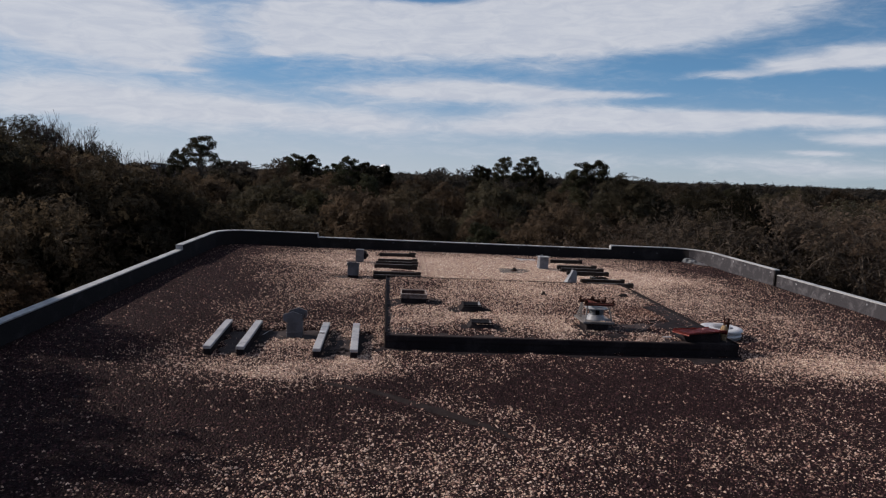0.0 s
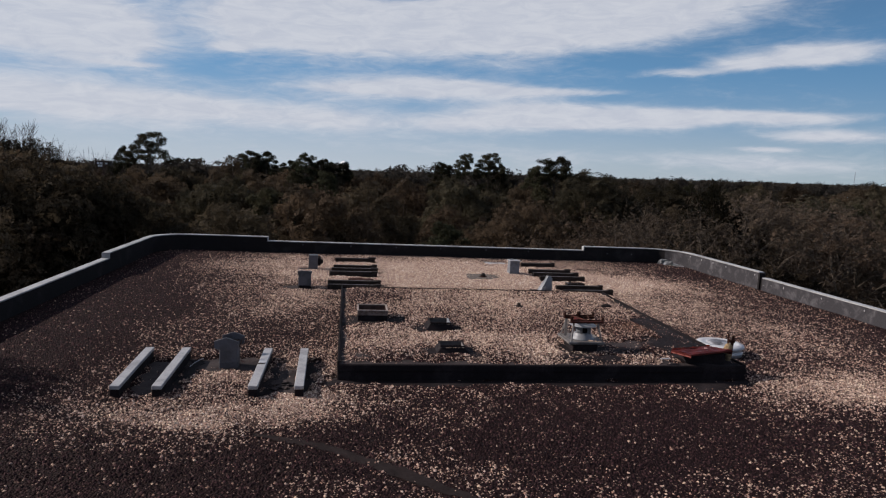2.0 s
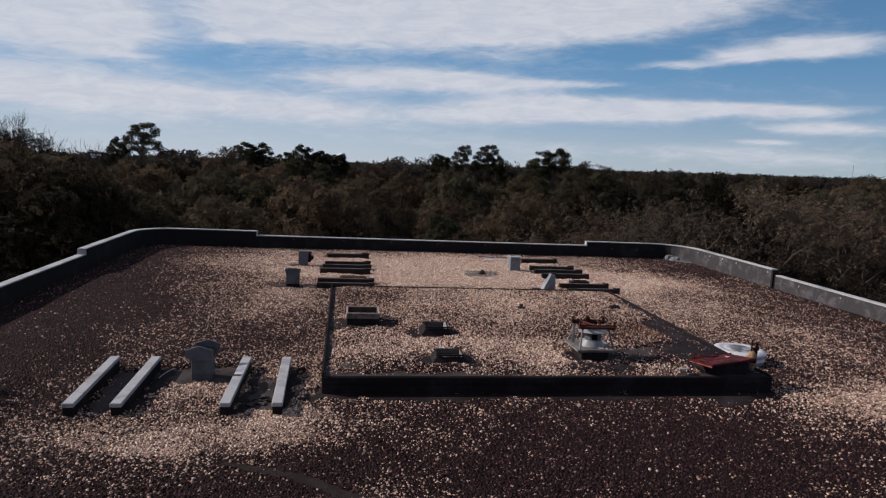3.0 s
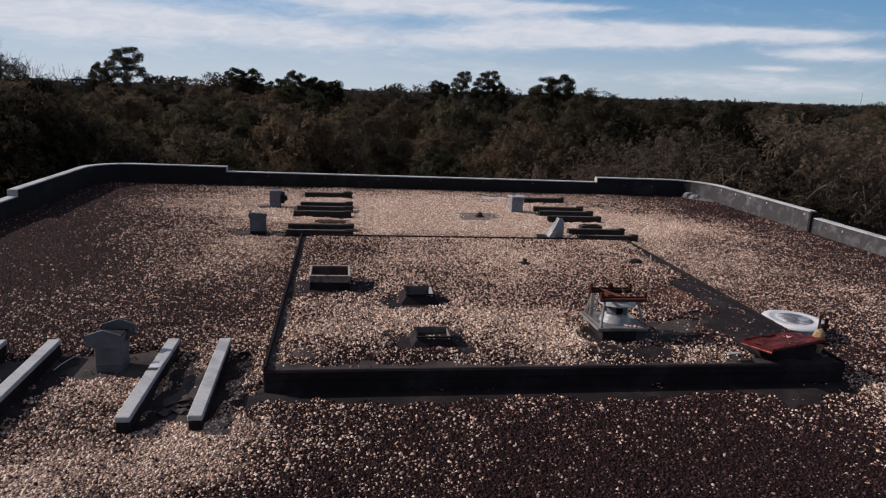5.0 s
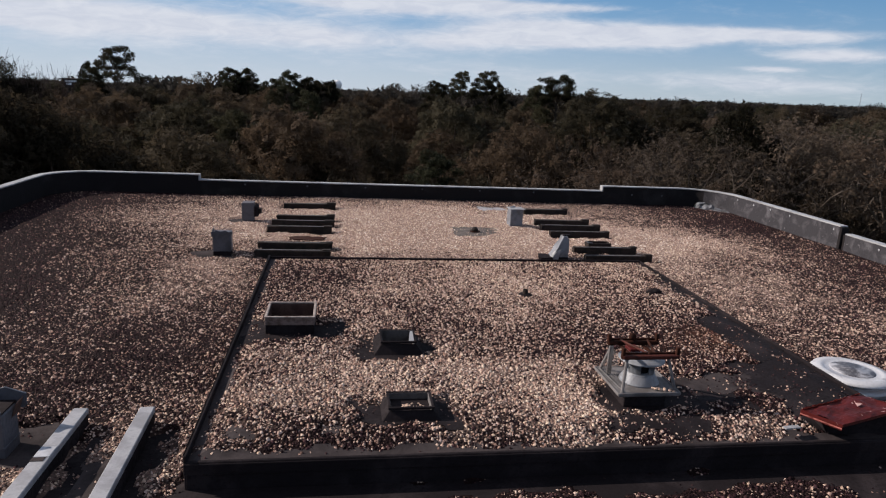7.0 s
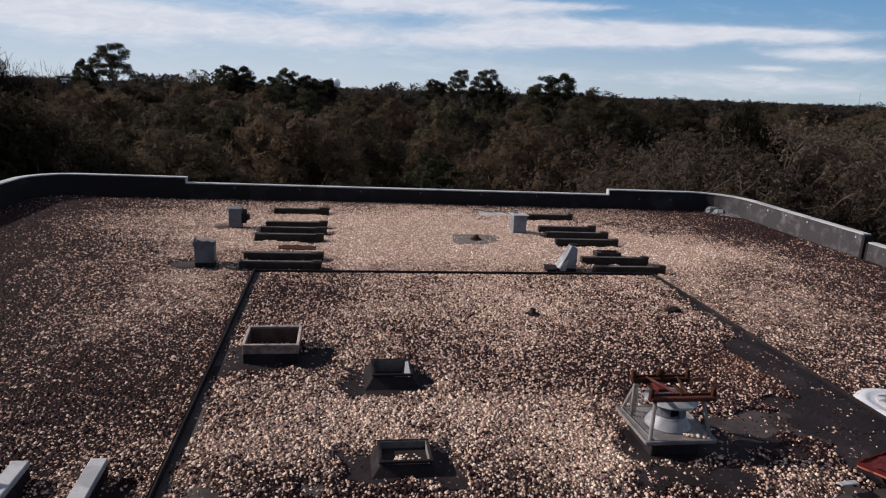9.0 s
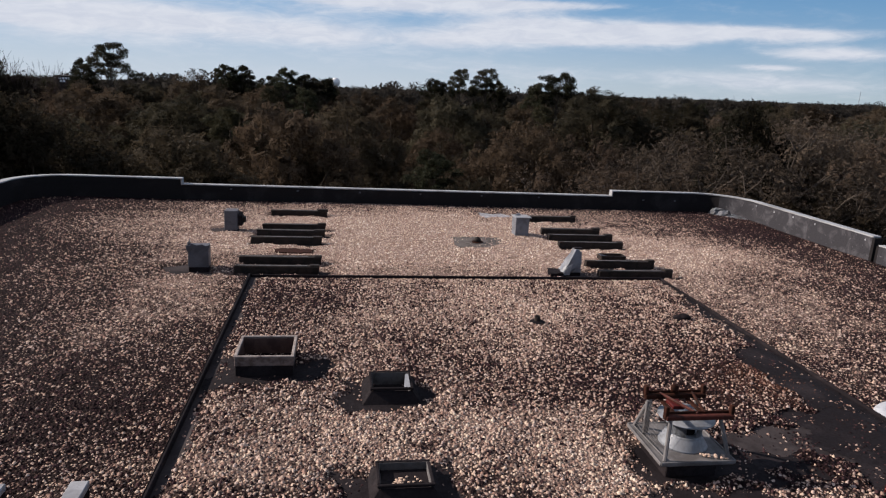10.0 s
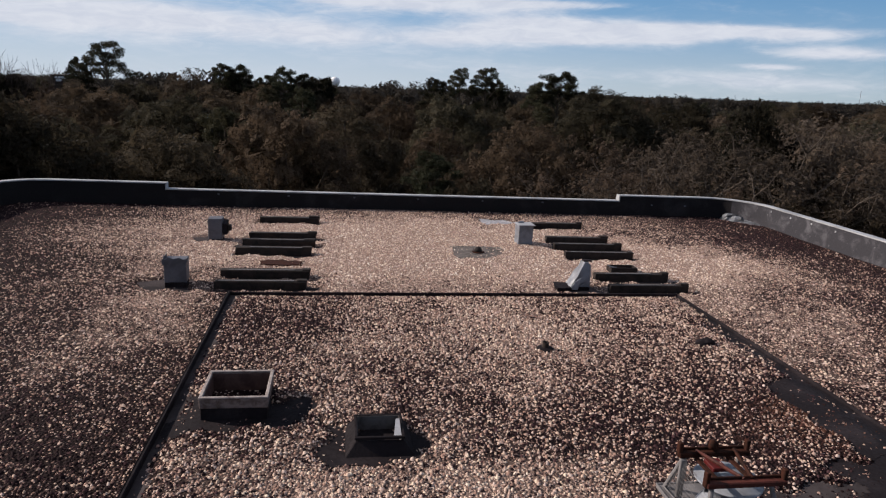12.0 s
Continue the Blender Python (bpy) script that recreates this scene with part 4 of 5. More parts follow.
pipe = thing("stub_pipe", 5.43, 10.66, PZ, "short pipe packed with tan foam, two dark rods rising from it", "pipe")
part("foam", lathe([(0.04, 0.0), (0.048, 0.05), (0.056, 0.13), (0.058, 0.18), (0.044, 0.235), (0.022, 0.26)], 14, 0.012), TAN, pipe, "lumpy tan foam", True)
part("rod", rod((0.0, 0.02, 0.05), (0.005, 0.03, 0.40), 0.016, 8, 0.010), RUST, pipe, "rusty rod")
part("rod", rod((0.05, 0.02, 0.05), (0.075, 0.02, 0.37), 0.022, 8, 0.018), RUST, pipe, "rusty rod")
part("clamp", block(0.0, 0.09, -0.012, 0.035, 0.27, 0.31, 0.005), RUST, pipe)

# ---- ducts ----
duct = thing("gooseneck_duct", -1.42, 10.98, 0.0, "grey sheet-metal duct with a flared open hood", "duct")
shaft = part("shaft", block(-0.115, 0.115, -0.11, 0.11, 0.0, 0.32, 0.006), GREY_DUCT, duct)
part("band", block(-0.12, 0.12, -0.116, 0.116, 0.075, 0.087, 0.003), GREY_DUCT, shaft)
for y, x0, x1, peak in ((-0.15, -0.170, 0.130, -0.02), (0.15, -0.125, 0.165, 0.03)):
    part("hood_plate", slab([(x0, 0.285), (x0 + 0.045, 0.262), (x1 - 0.02, 0.262), (x1, 0.285), (x1, 0.375), (peak, 0.425), (x0, 0.375)], "y", y, 0.01), GREY_DUCT, duct, "gabled hood plate")
    # paler rods put the sunlight on the plates' rims into the colour
    part("plate_edge", rod((x0, y - 0.001, 0.377), (peak, y - 0.001, 0.427), 0.004, 6), DUCT_PALE, duct)
    part("plate_edge", rod((peak, y - 0.001, 0.427), (x1, y - 0.001, 0.377), 0.004, 6), DUCT_PALE, duct)
part("hood_side", sheet(((-0.118, -0.139, 0.25), (-0.118, 0.139, 0.25), (-0.150, 0.139, 0.335), (-0.150, -0.139, 0.335)), 0.006), GREY_DUCT, duct, "flared hood side")
part("hood_side", sheet(((0.112, 0.02, 0.25), (0.112, 0.139, 0.25), (0.150, 0.139, 0.365), (0.140, 0.05, 0.345)), 0.006), RUSTWOOD, duct, "rust-stained inner hood side")
# black plate on the solid shaft paints the shade of an open throat
part("throat", block(-0.10, 0.10, -0.14, 0.14, 0.3205, 0.33, 0), MEMBRANE, duct, "black plate standing in for the shaded opening")

duct = thing("duct_stub", -0.81, 16.72, 0.0, "grey duct stub with a torn bent top edge", "duct", "broken roof ducts", 3)
shaft = part("shaft", block(-0.135, 0.135, -0.12, 0.12, 0.07, 0.36, 0.006), GREY_DUCT, duct)
part("foot", block(-0.13, 0.13, -0.125, 0.125, 0.0, 0.072, 0.006), MEMBRANE, duct, "black flashed foot")
part("torn_edge", slab([(-0.15, 0.30), (0.15, 0.34), (0.155, 0.39), (0.10, 0.375), (0.06, 0.40), (-0.02, 0.385), (-0.08, 0.41), (-0.10, 0.385), (-0.155, 0.38)], "y", -0.128, 0.008), GREY_DUCT, shaft, "ragged bent metal edge")
part("torn_edge", slab([(-0.12, 0.30), (0.12, 0.33), (0.12, 0.42), (0.02, 0.385), (-0.06, 0.42), (-0.125, 0.37)], "x", -0.142, 0.008), GREY_DUCT, shaft)

duct = thing("duct_stub", -0.75, 19.24, 0.0, "grey upright duct with a small side hood", "duct", "broken roof ducts")
part("shaft", block(-0.115, 0.105, -0.12, 0.12, 0.04, 0.385, 0.006), GREY_DUCT, duct)
part("foot", block(-0.11, 0.10, -0.125, 0.125, 0.0, 0.042, 0.004), MEMBRANE, duct)
side_hood = part("side_hood", slab([(-0.10, 0.12), (0.10, 0.12), (0.10, 0.34), (-0.10, 0.30)], "x", 0.11, 0.07), MEMBRANE, duct, "dark side hood")
bm = bmesh.new()
block(0.18, 0.235, -0.06, 0.06, 0.17, 0.27, 0.012, bm)
part("spout", bm, TIMBER, side_hood, "dark spout")

duct = thing("duct_stub", 4.46, 19.24, 0.0, "pale upright sheet-metal duct with a flat cap", "duct", "broken roof ducts", 3)
part("shaft", block(-0.13, 0.13, -0.12, 0.12, 0.03, 0.37, 0.006), DUCT_DULL, duct)
part("foot", block(-0.128, 0.128, -0.122, 0.122, 0.0, 0.032, 0.004), MEMBRANE, duct)
flat_cap = part("cap", block(-0.15, 0.165, -0.14, 0.16, 0.372, 0.385, 0.004), GALV, duct, "flat pale cap")
part("bent_flange", slab([(-0.10, 0.386), (0.02, 0.386), (-0.01, 0.43), (-0.09, 0.41)], "y", 0.06, 0.006), GALV, flat_cap)

duct = thing("duct_stub", 4.56, 16.66, 0.0, "crumpled pale duct leaning to a point", "duct", "broken roof ducts")
bm = block(-0.15, 0.13, -0.11, 0.11, 0.05, 0.37, 0.0)
for v in bm.verts:
    if v.co.z > 0.2:
        v.co.x = 0.045 if v.co.x < 0 else 0.13
        v.co.z += 0.03 if v.co.x < 0.1 else 0.0
        v.co.y *= 0.8
bmesh.ops.subdivide_edges(bm, edges=bm.edges[:], cuts=3, use_grid_fill=True)
for v in bm.verts:
    v.co += 0.034 * noise.noise_vector(v.co * 11)
part("shaft", bm, DUCT_DULL, duct)
part("foot", block(-0.14, 0.13, -0.115, 0.115, 0.0, 0.06, 0.006), MEMBRANE, duct, "black flashed foot")
part("torn_flap", slab([(-0.17, 0.03), (-0.05, 0.03), (-0.02, 0.20), (-0.09, 0.15)], "y", -0.15, 0.008), DUCT_PALE, duct, "fallen pale flap")
part("tar_cap", block(0.03, 0.16, -0.05, 0.03, 0.405, 0.425, 0.006), MEMBRANE, duct, "black scrap on the top")
part("tar_skirt", extruded(ragged(-0.34, -0.10, -0.14, 0.12, 0.03, 0.05), 0.0, 0.06), MEMBRANE, duct, "black tar skirt")

box = thing("junction_curb", 5.54, 17.44, 0.0, "small open dark box curb behind a timber sleeper", "roof curb")
for b in ((-0.21, 0.21, -0.10, -0.08), (-0.21, 0.21, 0.08, 0.10), (-0.21, -0.19, -0.08, 0.08), (0.19, 0.21, -0.08, 0.08)):
    part("side", block(*b, 0.0, 0.12, 0.003), TIMBER, box)
part("bottom", block(-0.19, 0.19, -0.08, 0.08, 0.0, 0.02, 0), RUSTWOOD, box)
part("bent_flange", slab([(-0.21, 0.115), (-0.10, 0.115), (-0.28, 0.16)], "y", -0.06, 0.006), GALV, box, "bent pale corner")

# ---- drain, small clutter ----
drain = thing("roof_drain", 3.50, 18.50, 0.0, "small roof drain in a ragged grey patch", "drain")
o = part("patch", extruded(ragged(-0.40, 0.44, -0.36, 0.40, 0.045, 0.07), 0.003, LAYER + 0.006), PATCH, drain, "bare grey patch")
part("ring", lathe([(0.1, 0.048), (0.1, 0.059), (0.085, 0.063), (0.07, 0.059)], 24), RUST, drain)
part("strainer", lathe([(0.065, 0.059), (0.06, 0.099), (0.035, 0.134), (0.0, 0.144)], 16), TIMBER, drain, "dark dome strainer", True)

stub = thing("vent_stub", 3.22, 13.86, PZ + RISE, "short dark vent stub in the gravel", "pipe")
part("tube", lathe([(0.05, 0.0), (0.035, 0.02), (0.032, 0.07), (0.026, 0.07), (0.024, 0.03)], 16), TIMBER, stub)
part("collar", lathe([(0.085, 0.0), (0.08, 0.012), (0.036, 0.022)], 16), MEMBRANE, stub)
lump = thing("tar_lump", 4.93, 13.96, PZ + RISE, "dark lump of old roofing tar", "tar")
bm = bmesh.new()
bmesh.ops.create_icosphere(bm, subdivisions=3, radius=0.1)
for v in bm.verts:
    v.co = Vector((v.co.x * 1.1, v.co.y * 0.75, max(0, v.co.z) * 0.55)) + 0.02 * noise.noise_vector(v.co * 14)
part("lump", bm, MEMBRANE, lump)
scrap = thing("metal_scrap", 4.42, 10.50, PZ + RISE + 0.008, "small pale strip of scrap metal", "scrap", "", 6)
part("strip", block(-0.07, 0.07, -0.022, 0.022, 0.0, 0.012, 0.003), GALV, scrap)

wire = bpy.data.curves.new("loose_wire", "CURVE")
wire.dimensions, wire.bevel_depth, wire.bevel_resolution = "3D", 0.0035, 1
sp = wire.splines.new("BEZIER")
sp.bezier_points.add(3)
for bp, co in zip(sp.bezier_points, ((-1.91, 10.93, 0.012), (-1.87, 11.05, 0.03), (-1.83, 11.16, 0.035), (-1.80, 11.30, 0.014))):
    bp.co, bp.handle_left_type, bp.handle_right_type = co, "AUTO", "AUTO"
wire.materials.append(WHITE)
tagged(new("loose_wire", wire), "loose white wire beside a sleeper", "wire")
for x, y, sx, sy, ang in ((-0.70, 10.25, 0.10, 0.05, 30), (-0.66, 10.08, 0.07, 0.04, -20), (-0.74, 10.05, 0.05, 0.05, 60), (-0.60, 10.16, 0.09, 0.03, 10)):
    o = thing("membrane_scrap", x, y, 0.006, "crumpled scrap of torn black membrane", "scrap", "torn membrane scraps", ang)
    bm = bmesh.new()
    bmesh.ops.create_grid(bm, x_segments=5, y_segments=4, size=1.0)
    for v in bm.verts:
        v.co = Vector((v.co.x * sx, v.co.y * sy, 0.02 + 0.03 * noise.noise(Vector((v.co.x * 1.7 + ang, v.co.y * 1.7, 1)))))
    bmesh.ops.solidify(bm, geom=bm.faces[:], thickness=0.006)
    part("sheet", bm, DUSTY, o)
o = thing("rusty_debris", 0.42, 17.72, LAYER, "flat rusty debris between sleepers", "scrap")
part("sheet", extruded(ragged(-0.28, 0.28, -0.13, 0.13, 0.05, 0.06), 0.0, 0.012), RUST, o)

# ---- ground and woods ----
def ground_z(x, y):
    return -9.5 + 0.016 * x - 0.008 * y


bm = bmesh.new()
R = 4000.0
vs = [bm.verts.new((x, y, ground_z(x, y))) for x, y in ((-R, -R), (R, -R), (R, R), (-R, R))]
bm.faces.new(vs)
tagged(part("ground", bm, SOIL), "dark wooded ground reaching the horizon", "ground", kind="structure")

rng = np.random.default_rng(7)


def leaf_cloud(centres, spread, count, size, droop=0.0, long=1.0, flat=0.75, outward=None):
    """Kite-shaped leaves or twig sprays scattered round each centre. Returns corners and faces."""
    c = np.repeat(centres, count, axis=0)
    n = len(c)
    off = rng.normal(size=(n, 3))
    off *= (rng.random((n, 1)) ** 0.45) / np.linalg.norm(off, axis=1, keepdims=True)
    p = c + off * np.array([spread, spread, spread * flat])
    u = rng.normal(size=(n, 3))
    u[:, 2] = u[:, 2] * 0.6 - droop
    u /= np.linalg.norm(u, axis=1, keepdims=True)
    w = np.cross(u, rng.normal(size=(n, 3)))
    if outward is not None:
        # leaves of one clump lie roughly across the way out of the crown
        away = p - np.array(outward)
        away /= np.linalg.norm(away, axis=1, keepdims=True) + 1e-6
        face = away * 0.8 + off * 0.9 + rng.normal(size=(n, 3)) * 0.42
        face /= np.linalg.norm(face, axis=1, keepdims=True) + 1e-6
        u = np.cross(face, u)
        u /= np.linalg.norm(u, axis=1, keepdims=True) + 1e-6
        w = np.cross(face, u)
    w /= np.linalg.norm(w, axis=1, keepdims=True) + 1e-6
    s = size * (0.6 + 0.8 * rng.random((n, 1)))
    a, b = u * s * long, w * s
    verts = np.stack([p - a, p + b - a * 0.1, p + a, p - b + a * 0.15], axis=1).reshape(-1, 3)
    return verts, np.arange(n * 4).reshape(-1, 4)


# a coarse ball of 24 quads, the shaded heart of a leaf clump
BALL_V, BALL_F = [], []
for axis in range(3):
    for sign in (-1, 1):
        k = len(BALL_V)
        for a in (-1, 0, 1):
            for b in (-1, 0, 1):
                p = [0.0, 0.0, 0.0]
                p[axis], p[(axis + 1) % 3], p[(axis + 2) % 3] = sign, a * 0.9, b * sign * 0.9
                BALL_V.append(Vector(p).normalized())
        BALL_F += [(k + a * 3 + b, k + a * 3 + b + 3, k + a * 3 + b + 4, k + a * 3 + b + 1) for a in (0, 1) for b in (0, 1)]
BALL_V, BALL_F = np.array([tuple(v) for v in BALL_V]), np.array(BALL_F)


def clumps(centres, radii, leaves, size, flat=0.8, heart=0.8):
    """Leaf clumps: an uneven shaded heart, and leaves standing off it all round. Returns corners and quads of one mesh."""
    n = len(centres)
    c, r = np.asarray(centres, float), np.asarray(radii, float)
    squash = np.array([1, 1, flat])
    lump = np.ones((n, len(BALL_V)))
    for freq, amount in ((2.6, 0.22), (4.9, 0.16)):
        way = rng.normal(size=(n, 3)) * freq
        lump += amount * np.sin(way @ BALL_V.T + rng.random((n, 1)) * 6.28)
    core = c[:, None] + BALL_V[None] * (lump * r[:, None] * heart)[:, :, None] * squash
    faces = [(np.arange(n)[:, None, None] * len(BALL_V) + BALL_F[None]).reshape(-1, 4)]
    m = n * leaves
    d = rng.normal(size=(m, 3))
    d[:, 2] += 0.25
    d /= np.linalg.norm(d, axis=1, keepdims=True)
    cc, rr = np.repeat(c, leaves, 0), np.repeat(r, leaves)[:, None]
    p = cc + d * rr * (0.70 + 0.42 * rng.random((m, 1))) * squash
    nrm = d + rng.normal(size=(m, 3)) * 0.55
    u = np.cross(nrm, rng.normal(size=(m, 3)))
    u /= np.linalg.norm(u, axis=1, keepdims=True) + 1e-6
    w = np.cross(nrm, u)
    w /= np.linalg.norm(w, axis=1, keepdims=True) + 1e-6
    q = size * (0.55 + 0.9 * rng.random((m, 1)))
    leaf = np.stack([p - u * q, p + w * q * 0.75, p + u * q * 1.1, p - w * q * 0.7], 1).reshape(-1, 3)
    faces.append(n * len(BALL_V) + np.arange(m * 4).reshape(-1, 4))
    return np.concatenate([core.reshape(-1, 3), leaf]), np.concatenate(faces)


def tubes(segs, sides=4):
    """Tapered limbs from (p0, p1, r0, r1)."""
    vs, fs = [], []
    for p0, p1, r0, r1 in segs:
        d = (p1 - p0).normalized()
        u = d.orthogonal().normalized()
        v = d.cross(u)
        k = len(vs)
        for p, r in ((p0, r0), (p1, r1)):
            for i in range(sides):
                t = 2 * math.pi * i / sides
                vs.append(p + r * (math.cos(t) * u + math.sin(t) * v))
        for i in range(sides):
            fs.append((k + i, k + (i + 1) % sides, k + sides + (i + 1) % sides, k + sides + i))
    return np.array([tuple(v) for v in vs]), np.array(fs)


def branch(segs, tips, p, d, length, r, depth, up=0.1, spread=0.7):
    """Forking limbs; tips collects the outer ends."""
    q = p
    for k in range(2):
        d2 = (d + 0.22 * Vector((random.gauss(0, 1), random.gauss(0, 1), random.gauss(0, 0.6))) + Vector((0, 0, up))).normalized()
        q2 = q + d2 * length * 0.5
        segs.append((q, q2, r * (1 - 0.22 * k), r * (1 - 0.22 * (k + 1))))
        q, d = q2, d2
    tips.append(q)
    if depth:
        for k in range(2 if random.random() < 0.55 else 3):
            side = Vector((random.gauss(0, 1), random.gauss(0, 1), random.gauss(0, 0.5))).normalized()
            branch(segs, tips, q, (d + spread * side).normalized(), length * random.uniform(0.62, 0.82), r * 0.56, depth - 1, up, spread)


def tree_of(name, kind, seed, label, height, leaves, size=1.0):
    """One tree with a trunk and a crown, its foot at the origin."""
    random.seed(seed)
    ob = thing(name, 0, 0, -60, label, "tree", "trees of the wood")
    segs, tips = [], []
    if kind == "oak":
        fork = height * 0.28
        heart = Vector((0, 0, height * 0.60))
        segs.append((Vector((0, 0, 0)), Vector((0.1, 0, fork)), 0.30, 0.22))
        lobes = [random.uniform(0, 6.28) for _ in range(3)]
        cs, rs = [], []
        for k in range(34):
            a, lift = 2 * math.pi * ((k * 0.618) % 1.0) + random.uniform(-.2, .2), -0.45 + 1.45 * (k + random.random()) / 34
            flat_r = math.sqrt(max(0.0, 1 - lift * lift))
            grow = 1.0 + 0.20 * math.sin(2 * a + lobes[0]) + 0.13 * math.sin(3 * a + lobes[1]) + random.uniform(-.16, .10)
            q = heart + Vector((math.cos(a) * flat_r * 2.75 * grow, math.sin(a) * flat_r * 2.75 * grow, lift * height * 0.33 * (0.9 + 0.12 * math.sin(a + lobes[2]))))
            cs.append(tuple(q)), rs.append(random.uniform(0.62, 1.18))
            if k % 3 == 0:
                mid = Vector((0.1, 0, fork)).lerp(q, 0.5) + Vector((0, 0, 0.3))
                segs.append((Vector((0.1, 0, fork)), mid, 0.13, 0.08)), segs.append((mid, q, 0.08, 0.03))
        v, f = clumps(np.array(cs), rs, leaves // 34, 0.20 * size, 0.8, 0.58)
        mats = (BARK, LEAF_OAK)
    elif kind == "pine":
        lean = random.uniform(-.5, .5)
        top = Vector((lean, 0, height * 0.90))
        segs.append((Vector((0, 0, 0)), top * 0.5, 0.20, 0.15)), segs.append((top * 0.5, top, 0.15, 0.06))
        cs, rs = [], []
        for k in range(22):
            tier = k / 21
            a = 2.4 * k + random.uniform(-.5, .5)
            out = (1.95 - 1.35 * tier ** 2.2) * random.uniform(0.45, 1.08)
            q = Vector((top.x + out * math.cos(a), out * math.sin(a), height * (0.79 + 0.19 * tier) + random.uniform(-.12, .12)))
            foot = top * min(0.98, (q.z - 0.45) / height)
            mid = foot.lerp(q, 0.6) + Vector((0, 0, 0.10))
            segs.append((foot, mid, 0.04, 0.028)), segs.append((mid, q, 0.028, 0.012))
            for _ in range(2):
                cs.append(tuple(q + Vector((random.gauss(0, .24), random.gauss(0, .24), random.gauss(0.04, .10))))), rs.append(random.uniform(0.32, 0.54))
        for k in range(3):
            a, z = random.random() * 6.28, height * random.uniform(0.55, 0.74)
            q = Vector((lean * 0.7 + 1.0 * math.cos(a), 1.0 * math.sin(a), z))
            segs.append((top * (z / height), q, 0.03, 0.012))
            cs.append(tuple(q)), rs.append(random.uniform(0.22, 0.36))
        v, f = clumps(np.array(cs), rs, leaves // len(cs), 0.125 * size, 0.66, 0.55)
        mats = (BARK, LEAF_PINE)
    elif kind == "bare":
        # slender stems that fan upward and end in fine twigs
        for k in range(9):
            a = 2.4 * k + random.uniform(-.3, .3)
            lean = random.uniform(0.12, 0.42)
            foot = Vector((0.15 * math.cos(a), 0.15 * math.sin(a), 0))
            knee = foot + Vector((0.6 * lean * math.cos(a), 0.6 * lean * math.sin(a), 1.0)) * height * 0.36
            segs.append((foot, knee, 0.085, 0.055))
            branch(segs, tips, knee, Vector((lean * math.cos(a), lean * math.sin(a), 1.0)).normalized(), height * random.uniform(0.15, 0.21), 0.045, 4, 0.14, 0.55)
        v, f = tubes([(p, q, max(r0, 0.009), max(r1, 0.007)) for p, q, r0, r1 in segs if r0 <= 0.02])
        segs = [g for g in segs if g[2] > 0.02]
        mats = (TWIG, TWIG)
    else:
        fork = height * 0.26
        segs.append((Vector((0, 0, 0)), Vector((0.1, 0, fork)), 0.34, 0.26))
        for k in range(6):
            a = 2 * math.pi * (k + random.random() * 0.7) / 6
            branch(segs, tips, Vector((0.1, 0, fork)), Vector((math.cos(a), math.sin(a), random.uniform(0.6, 1.6))).normalized(), height * 0.28, 0.14, 3, 0.08, 0.85)
        cs = np.array([tuple(t) for t in tips if t.z > height * 0.38])
        v, f = leaf_cloud(cs, 0.80, max(3, leaves // len(cs)), 0.085 * size, 0.35, 1.25, outward=(0, 0, height * 0.45))
        v2, f2 = clumps(cs[::5], [random.uniform(0.25, 0.5) for _ in cs[::5]], 10, 0.085 * size)
        f = np.concatenate([f, f2 + len(v)])
        v = np.concatenate([v, v2])
        mats = (PALEBARK, MOSS)
    if size > 1.2:
        segs = [s for s in segs if s[2] > 0.05]
    tv, tf = tubes(segs)
    quads("trunk", tv, tf, mats[0], ob)
    quads("crown", v, f, mats[1], ob, True)
    if kind == "moss" and size < 1.2:
        quads("brushwood", *leaf_cloud(cs, 0.9, 34, 0.0075, 0.1, 15.0), PALEBARK, ob)
    return ob


KINDS = {
    "oak": [tree_of("oak_tree", "oak", s, "dark evergreen oak with a dense uneven crown", 11.0, 2900) for s in (1, 2, 3)],
    "pine": [tree_of("pine_tree", "pine", s, "tall dark pine with a clumped flat-topped crown", 14.5, 3300) for s in (11, 12, 13)],
    "moss": [tree_of("mossy_tree", "moss", s, "grey leafless oak hung with pale moss and twigs", 11.0, 3000) for s in (21, 22, 23)],
    "bare": [tree_of("bare_tree", "bare", s, "bare winter tree with fine upright twigs", 12.0, 0) for s in (31, 32, 33)],
    "oak_far": [tree_of("oak_tree", "oak", s, "dark evergreen oak with a dense uneven crown", 11.0, 1500, 1.45) for s in (4, 5)],
    "pine_far": [tree_of("pine_tree", "pine", s, "tall dark pine with a clumped flat-topped crown", 14.5, 1500, 1.4) for s in (14, 15)],
    "moss_far": [tree_of("mossy_tree", "moss", s, "grey leafless oak hung with pale moss and twigs", 11.0, 1300, 1.4) for s in (24,)],
}
HEIGHT = {}
for kind, group_ in KINDS.items():
    for src in group_:
        z = sorted(v.co.z for o in src.children if o.name.startswith("crown") for v in o.data.vertices)
        HEIGHT[src] = z[int(len(z) * 0.997)]


def plant(kind, x, y, top, wide=1.0, fine=False):
    """A tree whose highest leaves reach the level top."""
    src = random.choice(KINDS[kind if fine or y < 42 else kind + "_far"])
    g = ground_z(x, y) - 0.15
    s = (top - g) / HEIGHT[src]
    ob = copy_thing(src, pose(x, y, g, 0, 0, random.uniform(0, 360)))
    ob.scale = (s * wide, s * wide, s)
    return ob


random.seed(5)
